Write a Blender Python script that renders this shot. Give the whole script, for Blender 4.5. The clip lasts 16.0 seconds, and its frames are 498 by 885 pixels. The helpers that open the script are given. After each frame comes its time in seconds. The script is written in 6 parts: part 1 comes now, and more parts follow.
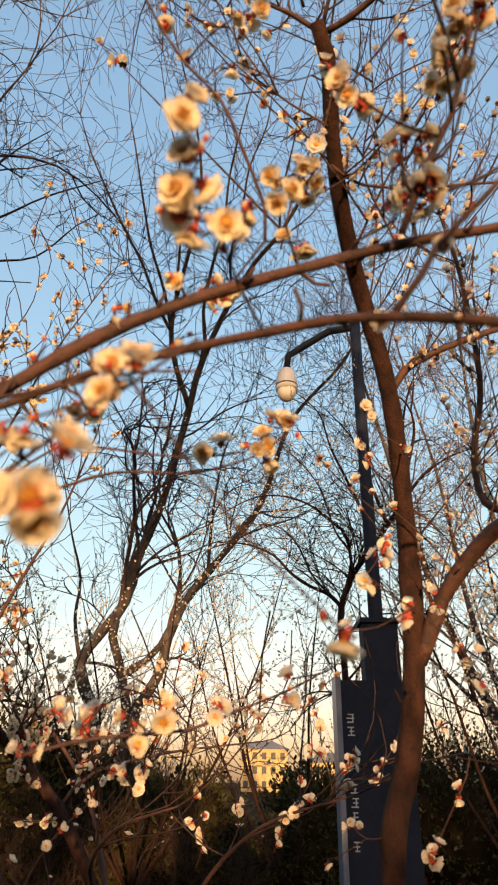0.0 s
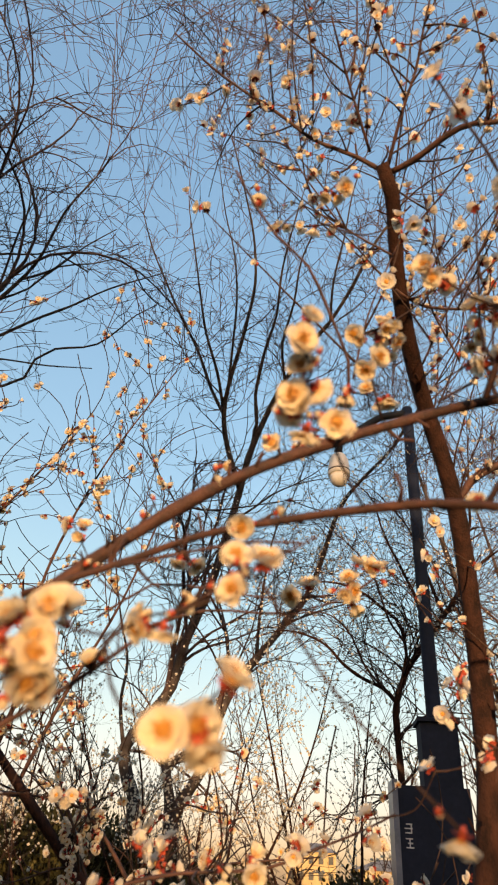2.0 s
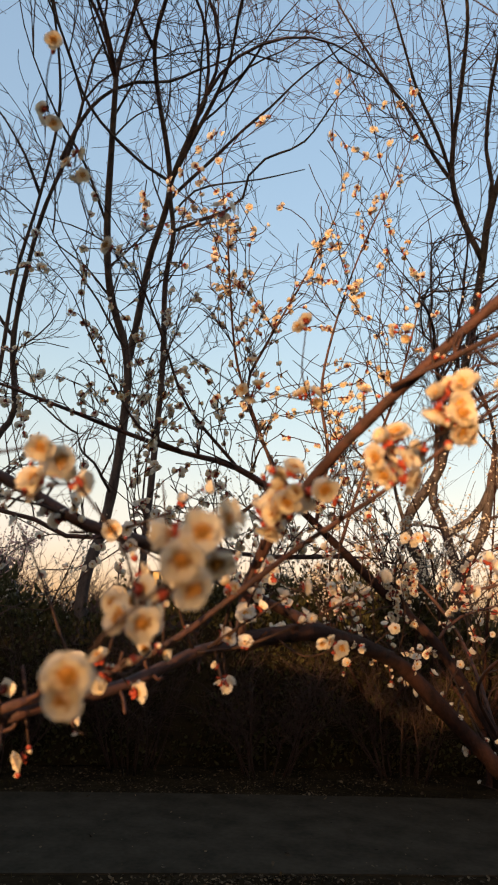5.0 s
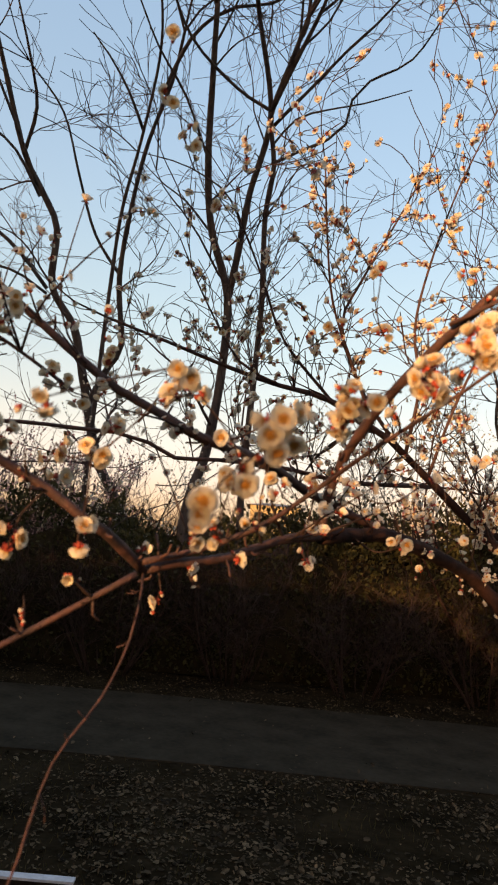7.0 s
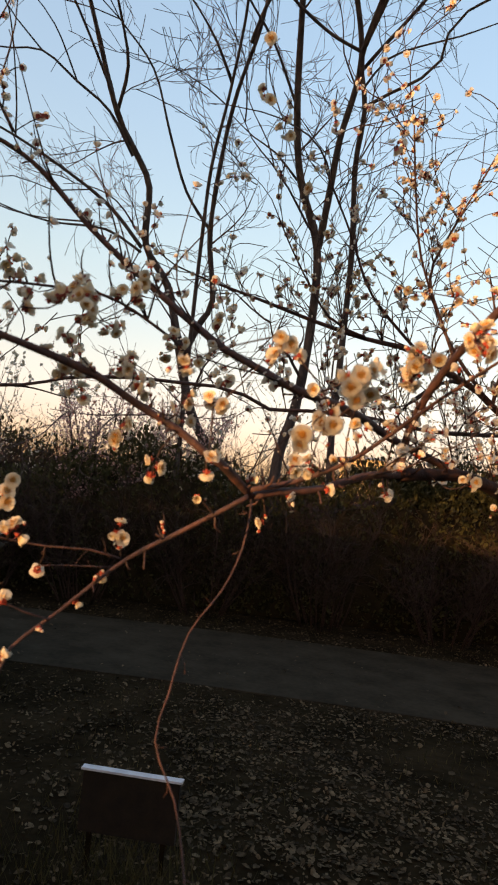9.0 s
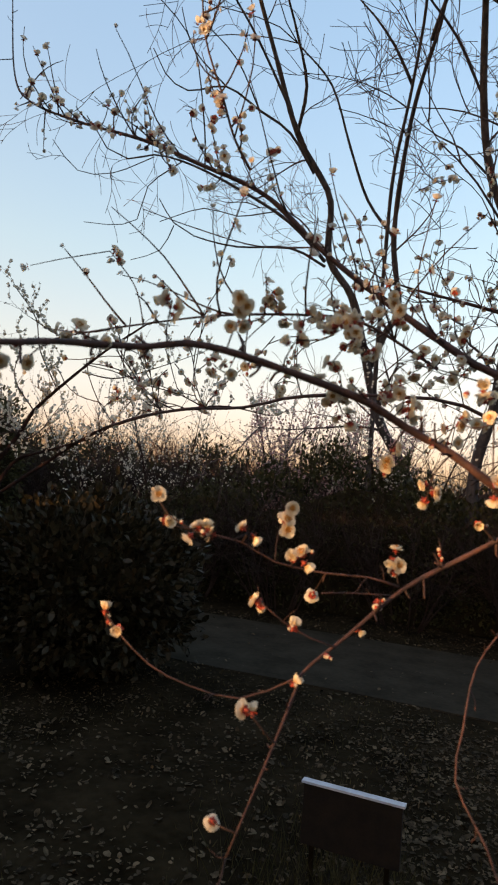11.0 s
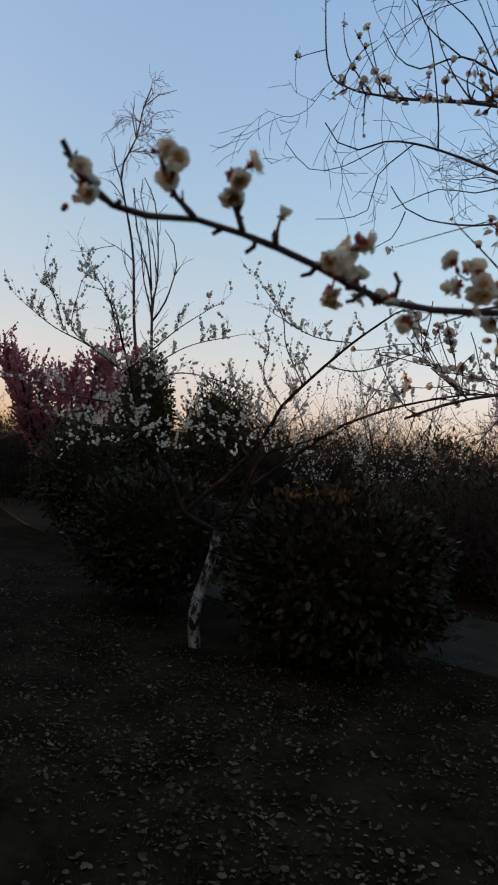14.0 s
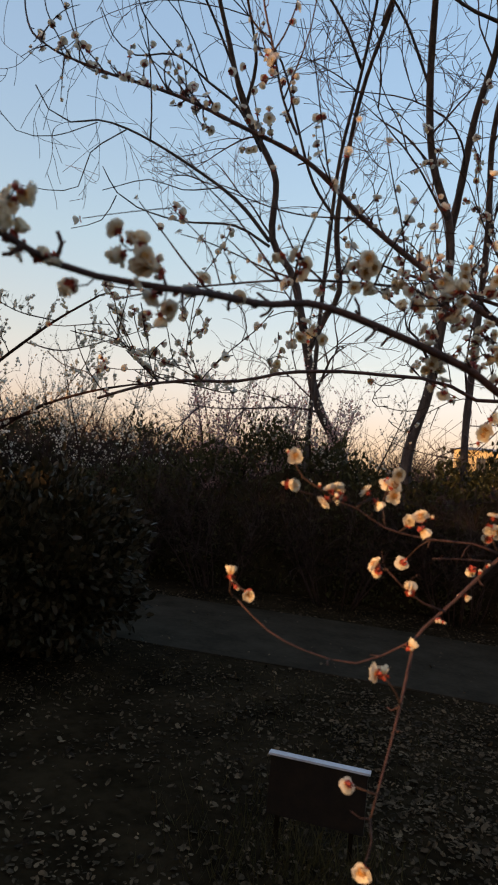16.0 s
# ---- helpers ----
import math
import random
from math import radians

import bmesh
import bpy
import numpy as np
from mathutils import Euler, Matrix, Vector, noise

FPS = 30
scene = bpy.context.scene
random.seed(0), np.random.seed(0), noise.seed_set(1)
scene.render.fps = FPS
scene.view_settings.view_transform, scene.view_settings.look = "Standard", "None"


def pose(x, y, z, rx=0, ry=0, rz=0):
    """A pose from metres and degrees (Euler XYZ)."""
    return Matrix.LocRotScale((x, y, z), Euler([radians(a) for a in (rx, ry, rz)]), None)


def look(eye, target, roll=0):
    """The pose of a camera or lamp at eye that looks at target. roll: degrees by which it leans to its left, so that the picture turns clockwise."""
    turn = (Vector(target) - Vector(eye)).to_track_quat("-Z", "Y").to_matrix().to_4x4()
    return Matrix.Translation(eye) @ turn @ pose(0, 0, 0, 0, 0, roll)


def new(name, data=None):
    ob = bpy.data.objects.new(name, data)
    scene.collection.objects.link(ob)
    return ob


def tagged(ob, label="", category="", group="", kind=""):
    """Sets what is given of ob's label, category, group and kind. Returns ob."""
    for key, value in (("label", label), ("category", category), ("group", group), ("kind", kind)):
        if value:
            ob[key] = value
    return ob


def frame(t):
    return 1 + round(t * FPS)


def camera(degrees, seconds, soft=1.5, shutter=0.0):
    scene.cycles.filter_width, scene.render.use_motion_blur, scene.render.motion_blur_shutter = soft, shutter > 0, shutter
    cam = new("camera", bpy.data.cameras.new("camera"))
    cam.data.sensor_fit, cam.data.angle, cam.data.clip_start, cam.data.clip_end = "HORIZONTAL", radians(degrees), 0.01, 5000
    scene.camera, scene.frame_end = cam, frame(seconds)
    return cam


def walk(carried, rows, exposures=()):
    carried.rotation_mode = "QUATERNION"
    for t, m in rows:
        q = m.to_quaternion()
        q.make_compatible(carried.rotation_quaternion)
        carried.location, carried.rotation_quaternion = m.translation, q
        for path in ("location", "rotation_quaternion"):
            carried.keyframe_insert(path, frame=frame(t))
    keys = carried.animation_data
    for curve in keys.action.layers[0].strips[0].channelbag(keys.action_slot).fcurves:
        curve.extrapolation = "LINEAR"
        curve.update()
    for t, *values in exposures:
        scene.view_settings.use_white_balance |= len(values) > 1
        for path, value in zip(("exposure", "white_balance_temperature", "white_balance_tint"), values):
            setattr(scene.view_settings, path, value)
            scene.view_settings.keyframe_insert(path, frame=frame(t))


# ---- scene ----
cam = camera(41.2, 16.0, soft=2.0)
# a phone lens: an opening of about 3 mm, set to a few metres
cam.data.dof.use_dof, cam.data.dof.focus_distance, cam.data.dof.aperture_fstop = True, 3.0, 15.0
PATH = [
    (0, (0.111, 0.007, 1.741), (0.061, 1.786, 2.655), 0.9),
    (0.5, (0.097, 0.002, 1.756), (-0.017, 1.762, 2.699), 2.1),
    (1, (0.093, -0.005, 1.767), (-0.075, 1.718, 2.768), 2.7),
    (1.5, (0.083, -0.022, 1.774), (-0.090, 1.655, 2.849), 3.8),
    (2, (0.078, -0.052, 1.774), (-0.119, 1.600, 2.885), 4.2),
    (2.5, (0.073, -0.068, 1.767), (-0.208, 1.620, 2.802), 4.8),
    (3, (0.063, -0.080, 1.758), (-0.376, 1.620, 2.717), 3.8),
    (3.5, (0.054, -0.125, 1.749), (-0.551, 1.596, 2.567), 2.1),
    (4, (0.045, -0.153, 1.737), (-0.705, 1.570, 2.419), 2.5),
    (4.5, (0.033, -0.182, 1.724), (-0.818, 1.532, 2.302), 2.9),
    (5, (0.033, -0.206, 1.714), (-0.871, 1.499, 2.237), 2.3),
    (5.2, (0.030, -0.221, 1.706), (-0.929, 1.464, 2.202), 2.6),
    (7.3, (0.156, -0.357, 1.656), (-1.055, 1.199, 1.933), 4.9),
    (7.5, (0.177, -0.376, 1.651), (-1.079, 1.160, 1.897), 4.8),
    (8, (0.213, -0.410, 1.646), (-1.084, 1.104, 1.820), 4.8),
    (8.2, (0.226, -0.423, 1.643), (-1.090, 1.076, 1.814), 4.9),
    (10.3, (0.224, -0.516, 1.630), (-1.350, 0.705, 1.730), 5.4),
    (10.5, (0.211, -0.525, 1.634), (-1.421, 0.627, 1.734), 5.1),
    (11, (0.151, -0.545, 1.643), (-1.565, 0.474, 1.780), 4.7),
    (11.5, (0.100, -0.589, 1.648), (-1.685, 0.298, 1.812), 4.0),
    (12, (0.069, -0.635, 1.648), (-1.772, 0.130, 1.810), 5.2),
    (12.5, (0.037, -0.676, 1.643), (-1.860, -0.058, 1.783), 5.1),
    (13, (0.015, -0.706, 1.635), (-1.918, -0.202, 1.745), 4.6),
    (13.5, (0.001, -0.732, 1.624), (-1.948, -0.287, 1.698), 4.5),
    (14, (0.006, -0.754, 1.616), (-1.947, -0.329, 1.682), 4.6),
    (14.5, (0.005, -0.772, 1.606), (-1.933, -0.281, 1.653), 3.9),
    (15, (0.015, -0.769, 1.607), (-1.873, -0.116, 1.697), 3.4),
    (15.5, (0.006, -0.751, 1.609), (-1.778, 0.147, 1.713), 4.4),
    (16, (0.015, -0.714, 1.605), (-1.573, 0.499, 1.704), 5.6),
]
EXPOSURES = [(0.0, 2.06, 9300, 14), (0.9, 1.94, 8900, 12), (2.0, 1.95, 8850, 12), (3.5, 1.97, 9200, 16), (5.0, 1.97, 9800, 20), (8.0, 2.14, 10000, 22), (11.0, 2.2, 9100, 20), (12.5, 1.86, 8000, 19), (14.5, 1.78, 7900, 20), (16.0, 1.9, 8800, 21)]
walk(cam, [(t, look(eye, target, roll)) for t, eye, target, roll in PATH], EXPOSURES)

# ---- light ----
SKY, SUN = 0.21, 1.8
SUN_AZ, SUN_EL = 184.0, 1.7     # degrees: where the sun stands, from +y towards -x, and its height
world = bpy.data.worlds.new("evening_sky")
scene.world = world
world.use_nodes = True
wt = world.node_tree
sky = wt.nodes.new("ShaderNodeTexSky")
sky.sky_type, sky.sun_disc = 'NISHITA', False
sky.sun_elevation = radians(8.0)      # a little above the lamp: the haze of the evening scatters more light
sky.sun_rotation = radians(-SUN_AZ)
sky.air_density, sky.dust_density, sky.ozone_density = 1.0, 2.6, 1.6
flat = wt.nodes.new("ShaderNodeGamma")        # hazy evening: little contrast across the sky
flat.inputs["Gamma"].default_value = 0.5
rich = wt.nodes.new("ShaderNodeHueSaturation")
rich.inputs["Saturation"].default_value = 1.85
wt.links.new(sky.outputs["Color"], flat.inputs["Color"])
wt.links.new(flat.outputs["Color"], rich.inputs["Color"])
# a rosy evening haze lies along the whole horizon and the sky pales higher up
where = wt.nodes.new("ShaderNodeTexCoord")
axes = wt.nodes.new("ShaderNodeSeparateXYZ")
wt.links.new(where.outputs["Generated"], axes.inputs["Vector"])
haze = wt.nodes.new("ShaderNodeValToRGB")
haze.color_ramp.elements[0].position, haze.color_ramp.elements[0].color = 0.0, (0.74, 0.575, 0.81, 1)
haze.color_ramp.elements[1].position, haze.color_ramp.elements[1].color = 0.85, (0.90, 0.86, 0.965, 1)
for place, tone in ((0.17, (0.86, 0.742, 0.772, 1)), (0.32, (0.895, 0.83, 0.838, 1)), (0.5, (0.895, 0.84, 0.905, 1))):
    haze.color_ramp.elements.new(place).color = tone
wt.links.new(axes.outputs["Z"], haze.inputs["Fac"])
veil = wt.nodes.new("ShaderNodeMix")
veil.data_type, veil.blend_type = 'RGBA', 'MULTIPLY'
veil.inputs[0].default_value = 1.0
wt.links.new(rich.outputs["Color"], veil.inputs[6])
wt.links.new(haze.outputs["Color"], veil.inputs[7])
wt.links.new(veil.outputs[2], wt.nodes["Background"].inputs["Color"])
wt.nodes["Background"].inputs["Strength"].default_value = SKY

sun_data = bpy.data.lights.new("sun", 'SUN')
sun_data.energy, sun_data.angle, sun_data.color = SUN, radians(0.6), (1.0, 0.67, 0.40)
sun = new("sun", sun_data)
sun_way = Vector((math.sin(radians(SUN_AZ)) * math.cos(radians(SUN_EL)), -math.cos(radians(SUN_AZ)) * math.cos(radians(SUN_EL)), -math.sin(radians(SUN_EL))))
sun.matrix_world = look((0, 0, 30), Vector((0, 0, 30)) + sun_way)


# ---- materials ----
def material(name, rough=0.8):
    m = bpy.data.materials.new(name)
    m.use_nodes = True
    b = m.node_tree.nodes["Principled BSDF"]
    b.inputs["Roughness"].default_value = rough
    b.inputs["Specular IOR Level"].default_value = 0.3
    return m, m.node_tree, b


def varied(name, a, b, scale, rough=0.8, sheen=0.3, bump=0.0, stretch=(1, 1, 1), per_object=0.0, per_island=0.0):
    """Two colours mixed by noise at two scales, with a fine bump."""
    m, nt, bsdf = material(name, rough)
    bsdf.inputs["Specular IOR Level"].default_value = sheen
    n = nt.nodes
    co = n.new("ShaderNodeTexCoord")
    mp = n.new("ShaderNodeMapping")
    mp.inputs["Scale"].default_value = stretch
    nt.links.new(co.outputs["Object"], mp.inputs["Vector"])
    n1 = n.new("ShaderNodeTexNoise")
    n1.inputs["Scale"].default_value, n1.inputs["Detail"].default_value = scale, 6
    n2 = n.new("ShaderNodeTexNoise")
    n2.inputs["Scale"].default_value, n2.inputs["Detail"].default_value = scale * 7.3, 4
    for q in (n1, n2):
        nt.links.new(mp.outputs["Vector"], q.inputs["Vector"])
    add = n.new("ShaderNodeMath")
    add.operation = 'MULTIPLY_ADD'
    nt.links.new(n2.outputs["Fac"], add.inputs[0])
    add.inputs[1].default_value = 0.5
    nt.links.new(n1.outputs["Fac"], add.inputs[2])
    ramp = n.new("ShaderNodeValToRGB")
    ramp.color_ramp.elements[0].position, ramp.color_ramp.elements[1].position = 0.55, 0.95
    ramp.color_ramp.elements[0].color, ramp.color_ramp.elements[1].color = (*a, 1), (*b, 1)
    nt.links.new(add.outputs[0], ramp.inputs["Fac"])
    col = ramp.outputs["Color"]
    if per_object or per_island:
        hs = n.new("ShaderNodeHueSaturation")
        src = n.new("ShaderNodeObjectInfo").outputs["Random"] if per_object else n.new("ShaderNodeNewGeometry").outputs["Random Per Island"]
        mr = n.new("ShaderNodeMapRange")
        amount = per_object or per_island
        mr.inputs["To Min"].default_value, mr.inputs["To Max"].default_value = 1 - amount, 1 + amount
        nt.links.new(src, mr.inputs["Value"])
        nt.links.new(mr.outputs["Result"], hs.inputs["Value"])
        nt.links.new(col, hs.inputs["Color"])
        col = hs.outputs["Color"]
    nt.links.new(col, bsdf.inputs["Base Color"])
    if bump:
        bp = n.new("ShaderNodeBump")
        bp.inputs["Strength"].default_value, bp.inputs["Distance"].default_value = 1.0, bump
        nt.links.new(add.outputs[0], bp.inputs["Height"])
        nt.links.new(bp.outputs["Normal"], bsdf.inputs["Normal"])
    return m


def translucent(name, a, b, share, rough=0.6, variation=0.12, island=True, scale=60, sheen=0.3):
    """Thin plant tissue: diffuse in front, light let through from behind."""
    m = varied(name, a, b, scale, rough, sheen, per_island=variation if island else 0, per_object=0 if island else variation)
    nt = m.node_tree
    bsdf = nt.nodes["Principled BSDF"]
    col = bsdf.inputs["Base Color"].links[0].from_socket
    tr = nt.nodes.new("ShaderNodeBsdfTranslucent")
    nt.links.new(col, tr.inputs["Color"])
    mix = nt.nodes.new("ShaderNodeMixShader")
    mix.inputs["Fac"].default_value = share
    nt.links.new(bsdf.outputs[0], mix.inputs[1])
    nt.links.new(tr.outputs[0], mix.inputs[2])
    nt.links.new(mix.outputs[0], nt.nodes["Material Output"].inputs["Surface"])
    return m


BARK = varied("plum_bark", (0.026, 0.0125, 0.0105), (0.088, 0.034, 0.026), 70, 0.7, 0.5, bump=0.003, stretch=(1, 1, 0.8))
# darker, rougher copy of the bark, with shade put into its colour
BARK_SHADED = varied("old_plum_bark", (0.012, 0.006, 0.005), (0.045, 0.0185, 0.0140), 45, 0.9, 0.2, bump=0.004, stretch=(1, 1, 0.6))
BARK_FAR = varied("tree_bark", (0.030, 0.025, 0.026), (0.10, 0.083, 0.080), 14, 0.85, bump=0.004, stretch=(1, 1, 0.3))
TWIG = varied("twig_bark", (0.021, 0.011, 0.009), (0.056, 0.029, 0.021), 90, 0.75)
TWIG_FAR = varied("far_twig_bark", (0.045, 0.030, 0.031), (0.11, 0.073, 0.072), 20, 0.85)
PETAL = translucent("petal", (0.78, 0.69, 0.52), (0.89, 0.82, 0.68), 0.50, 0.55, 0.10, island=False, scale=120)
PETAL_BASE = translucent("petal_base", (0.72, 0.47, 0.22), (0.84, 0.65, 0.40), 0.45, 0.6, 0.12, island=False, scale=160)
PETAL_FAR = translucent("small_petal", (0.83, 0.76, 0.64), (0.92, 0.87, 0.78), 0.55, 0.6, 0.10)
PETAL_PINK = translucent("pink_petal", (0.52, 0.16, 0.20), (0.74, 0.34, 0.37), 0.45, 0.6, 0.2)
STAMEN = varied("stamen", (0.40, 0.16, 0.035), (0.68, 0.38, 0.11), 200, 0.6)
CALYX = varied("calyx", (0.20, 0.026, 0.02), (0.42, 0.075, 0.045), 150, 0.6)
PETAL_BLUSH = translucent("blush_petal", (0.70, 0.42, 0.42), (0.84, 0.64, 0.62), 0.5, 0.6, 0.12)
LEAF_DARK = translucent("evergreen_leaf", (0.032, 0.034, 0.014), (0.080, 0.072, 0.031), 0.12, 0.55, 0.35, scale=9, sheen=0.12)
LEAF_RED = translucent("photinia_leaf", (0.016, 0.016, 0.007), (0.052, 0.034, 0.017), 0.12, 0.45, 0.4, scale=7, sheen=0.18)
LEAF_DRY = translucent("fallen_leaf", (0.012, 0.008, 0.004), (0.14, 0.098, 0.058), 0.1, 0.85, 0.6, scale=5, sheen=0.1)
# near-black core colour: stands for the shade among inner twigs
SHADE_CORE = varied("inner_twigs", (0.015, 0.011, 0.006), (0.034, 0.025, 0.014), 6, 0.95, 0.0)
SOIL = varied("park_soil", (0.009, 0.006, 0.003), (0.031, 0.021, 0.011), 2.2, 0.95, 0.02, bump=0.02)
GRASS = translucent("winter_grass", (0.026, 0.024, 0.009), (0.08, 0.064, 0.028), 0.15, 0.8, 0.35, scale=3, sheen=0.05)
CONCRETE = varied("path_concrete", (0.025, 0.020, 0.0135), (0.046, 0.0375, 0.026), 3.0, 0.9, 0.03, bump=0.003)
LIME = varied("limewash", (0.016, 0.010, 0.007), (0.36, 0.31, 0.26), 17, 0.9, bump=0.006, stretch=(1, 1, 0.45))
for node in LIME.node_tree.nodes:      # flaking: sharp edges between lime and bark
    if node.type == 'VALTORGB':
        node.color_ramp.elements[0].position, node.color_ramp.elements[1].position = 0.70, 0.82
POLE_PAINT = varied("dark_blue_paint", (0.006, 0.010, 0.022), (0.014, 0.020, 0.040), 4, 0.8)
PANEL_EDGE = varied("grey_panel_edge", (0.10, 0.13, 0.18), (0.17, 0.20, 0.26), 6, 0.35)
WHITE_TEXT = varied("sign_lettering", (0.45, 0.46, 0.48), (0.58, 0.58, 0.60), 30, 0.6)
SHELL = varied("white_plastic", (0.58, 0.56, 0.53), (0.70, 0.68, 0.65), 12, 0.4)
SMOKED = varied("smoked_dome", (0.05, 0.04, 0.04), (0.09, 0.07, 0.06), 10, 0.15)
STEEL = varied("dull_steel", (0.012, 0.012, 0.014), (0.03, 0.03, 0.034), 12, 0.7)
SIGN_WOOD = varied("dark_sign_board", (0.007, 0.0045, 0.003), (0.016, 0.010, 0.006), 14, 0.8, bump=0.001)
# light on the board's top edge, put into a pale colour
SIGN_LIT_EDGE = varied("pale_metal_edge", (0.42, 0.44, 0.48), (0.58, 0.60, 0.64), 20, 0.35)
FACADE = varied("ochre_facade", (0.34, 0.26, 0.15), (0.45, 0.36, 0.21), 0.5, 0.9)
ROOF = varied("grey_roof", (0.12, 0.12, 0.13), (0.20, 0.20, 0.21), 0.6, 0.8)
PANE = varied("dark_window", (0.03, 0.035, 0.04), (0.06, 0.065, 0.07), 1.0, 0.6)
FAR_WOOD = varied("far_wood", (0.042, 0.022, 0.021), (0.085, 0.045, 0.041), 1.2, 0.95)


# ---- mesh tools ----
class Shape:
    """Gathers vertices and faces of one mesh."""

    def __init__(self):
        self.v, self.f, self.m = [], [], []

    def face(self, pts, mat=0):
        k = len(self.v)
        self.v.extend(pts)
        self.f.append(tuple(range(k, k + len(pts))))
        self.m.append(mat)

    def tube(self, pts, radii, sides=6, mat=0, cap=True):
        n = len(pts)
        k = len(self.v)
        side = None
        for i, p in enumerate(pts):
            d = (pts[min(i + 1, n - 1)] - pts[max(i - 1, 0)])
            d = d.normalized() if d.length > 1e-9 else Vector((0, 0, 1))
            if side is None:
                side = d.orthogonal().normalized()
            else:
                side = (side - d * side.dot(d))
                side = side.normalized() if side.length > 1e-6 else d.orthogonal().normalized()
            up = d.cross(side)
            for j in range(sides):
                a = 2 * math.pi * j / sides
                self.v.append(p + (side * math.cos(a) + up * math.sin(a)) * radii[i])
        for i in range(n - 1):
            for j in range(sides):
                a, b = k + i * sides + j, k + i * sides + (j + 1) % sides
                self.f.append((a, b, b + sides, a + sides))
                self.m.append(mat)
        if cap:
            self.f.append(tuple(k + (n - 1) * sides + j for j in range(sides)))
            self.f.append(tuple(k + j for j in reversed(range(sides))))
            self.m += [mat, mat]

    def box(self, c, size, turn=None, mat=0):
        turn = turn or Matrix.Identity(3)
        c = Vector(c)
        h = [s / 2 for s in size]
        k = len(self.v)
        for x, y, z in ((-1, -1, -1), (1, -1, -1), (1, 1, -1), (-1, 1, -1), (-1, -1, 1), (1, -1, 1), (1, 1, 1), (-1, 1, 1)):
            self.v.append(c + turn @ Vector((x * h[0], y * h[1], z * h[2])))
        for q in ((0, 3, 2, 1), (4, 5, 6, 7), (0, 1, 5, 4), (1, 2, 6, 5), (2, 3, 7, 6), (3, 0, 4, 7)):
            self.f.append(tuple(k + i for i in q))
            self.m.append(mat)

    def mesh(self, name, mats, smooth=True):
        me = bpy.data.meshes.new(name)
        me.from_pydata(self.v, [], self.f)
        for m in mats:
            me.materials.append(m)
        me.polygons.foreach_set("material_index", self.m)
        if smooth:
            me.polygons.foreach_set("use_smooth", [True] * len(self.f))
        me.update()
        return me


def thing(name, label, category, group="", kind="", at=(0, 0, 0)):
    ob = tagged(new(name), label, category, group, kind)
    ob.location = at
    return ob


def part(name, shape, mats, parent=None, label="", smooth=True, mesh=None):
    me = mesh or shape.mesh(name, mats if isinstance(mats, (list, tuple)) else [mats], smooth)
    ob = new(name, me)
    if parent is not None:
        ob.parent = parent
    if label:
        ob["label"] = label
    return ob


def curve(pts, step):
    """A smooth line through the points, with a vertex about every step metres."""
    P = [Vector(p) for p in pts]
    P = [P[0] * 2 - P[1]] + P + [P[-1] * 2 - P[-2]]
    out = []
    for i in range(1, len(P) - 2):
        a, b, c, d = P[i - 1:i + 3]
        n = max(1, int((c - b).length / step))
        for k in range(n):
            t = k / n
            out.append(0.5 * ((2 * b) + (c - a) * t + (2 * a - 5 * b + 4 * c - d) * t * t + (3 * b - a - 3 * c + d) * t ** 3))
    out.append(P[-2])
    return out


def limb_shape(pts, r0, r1, step, rng, sides=8, knots=0.12):
    """A limb: a tapered, slightly knotty tube."""
    line = curve(pts, step)
    n = len(line)
    seed = rng.random() * 50
    radii = []
    for i, p in enumerate(line):
        r = r0 + (r1 - r0) * i / (n - 1)
        radii.append(r * (1 + knots * noise.noise(p * (0.35 / r0 if r0 else 1)) + knots * 0.8 * noise.noise(Vector((seed, i * 0.7, 0)))))
    s = Shape()
    s.tube(line, radii, sides)
    return s, line, radii


def rand_dir(rng):
    z = rng.uniform(-1, 1)
    a = rng.uniform(0, 2 * math.pi)
    q = math.sqrt(1 - z * z)
    return Vector((q * math.cos(a), q * math.sin(a), z))


def wander(p, d, length, n, rng, curl=0.25, up=0.1):
    """A crooked line that starts at p in the direction d."""
    out = [p.copy()]
    d = d.normalized()
    bend = rand_dir(rng) * curl * 0.8
    for _ in range(n):
        bend = bend * 0.8 + rand_dir(rng) * curl * 0.55
        d = (d + bend + Vector((0, 0, up))).normalized()
        out.append(out[-1] + d * length / n)
    return out


# ---- blossom ----
def petal(s, base, out, up, length, width, cup, mat, rng, rows=3, cols=4):
    """One rounded, cupped petal, from its base outwards."""
    side = out.cross(up).normalized()
    k = len(s.v)
    ruffle = rng.uniform(0, 6)
    for i in range(rows + 1):
        t = i / rows
        w = width * (0.22 + 0.78 * math.sin(math.pi * (0.06 + 0.60 * t)))
        for c in range(cols + 1):
            j = c / cols * 2 - 1
            lift = cup * length * t * t + 0.16 * length * j * j * t + 0.075 * length * t * math.sin(ruffle + j * 5)
            s.v.append(base + out * (length * t * (1 - 0.22 * j * j * t)) + side * (w * 0.5 * j) + up * lift)
    for i in range(rows):
        for c in range(cols):
            a = k + i * (cols + 1) + c
            s.f.append((a, a + 1, a + cols + 2, a + cols + 1))
            s.m.append(3 if mat == 0 and i < rows * (0.3 if length > 0.009 else 0.5) and cols > 2 else mat)


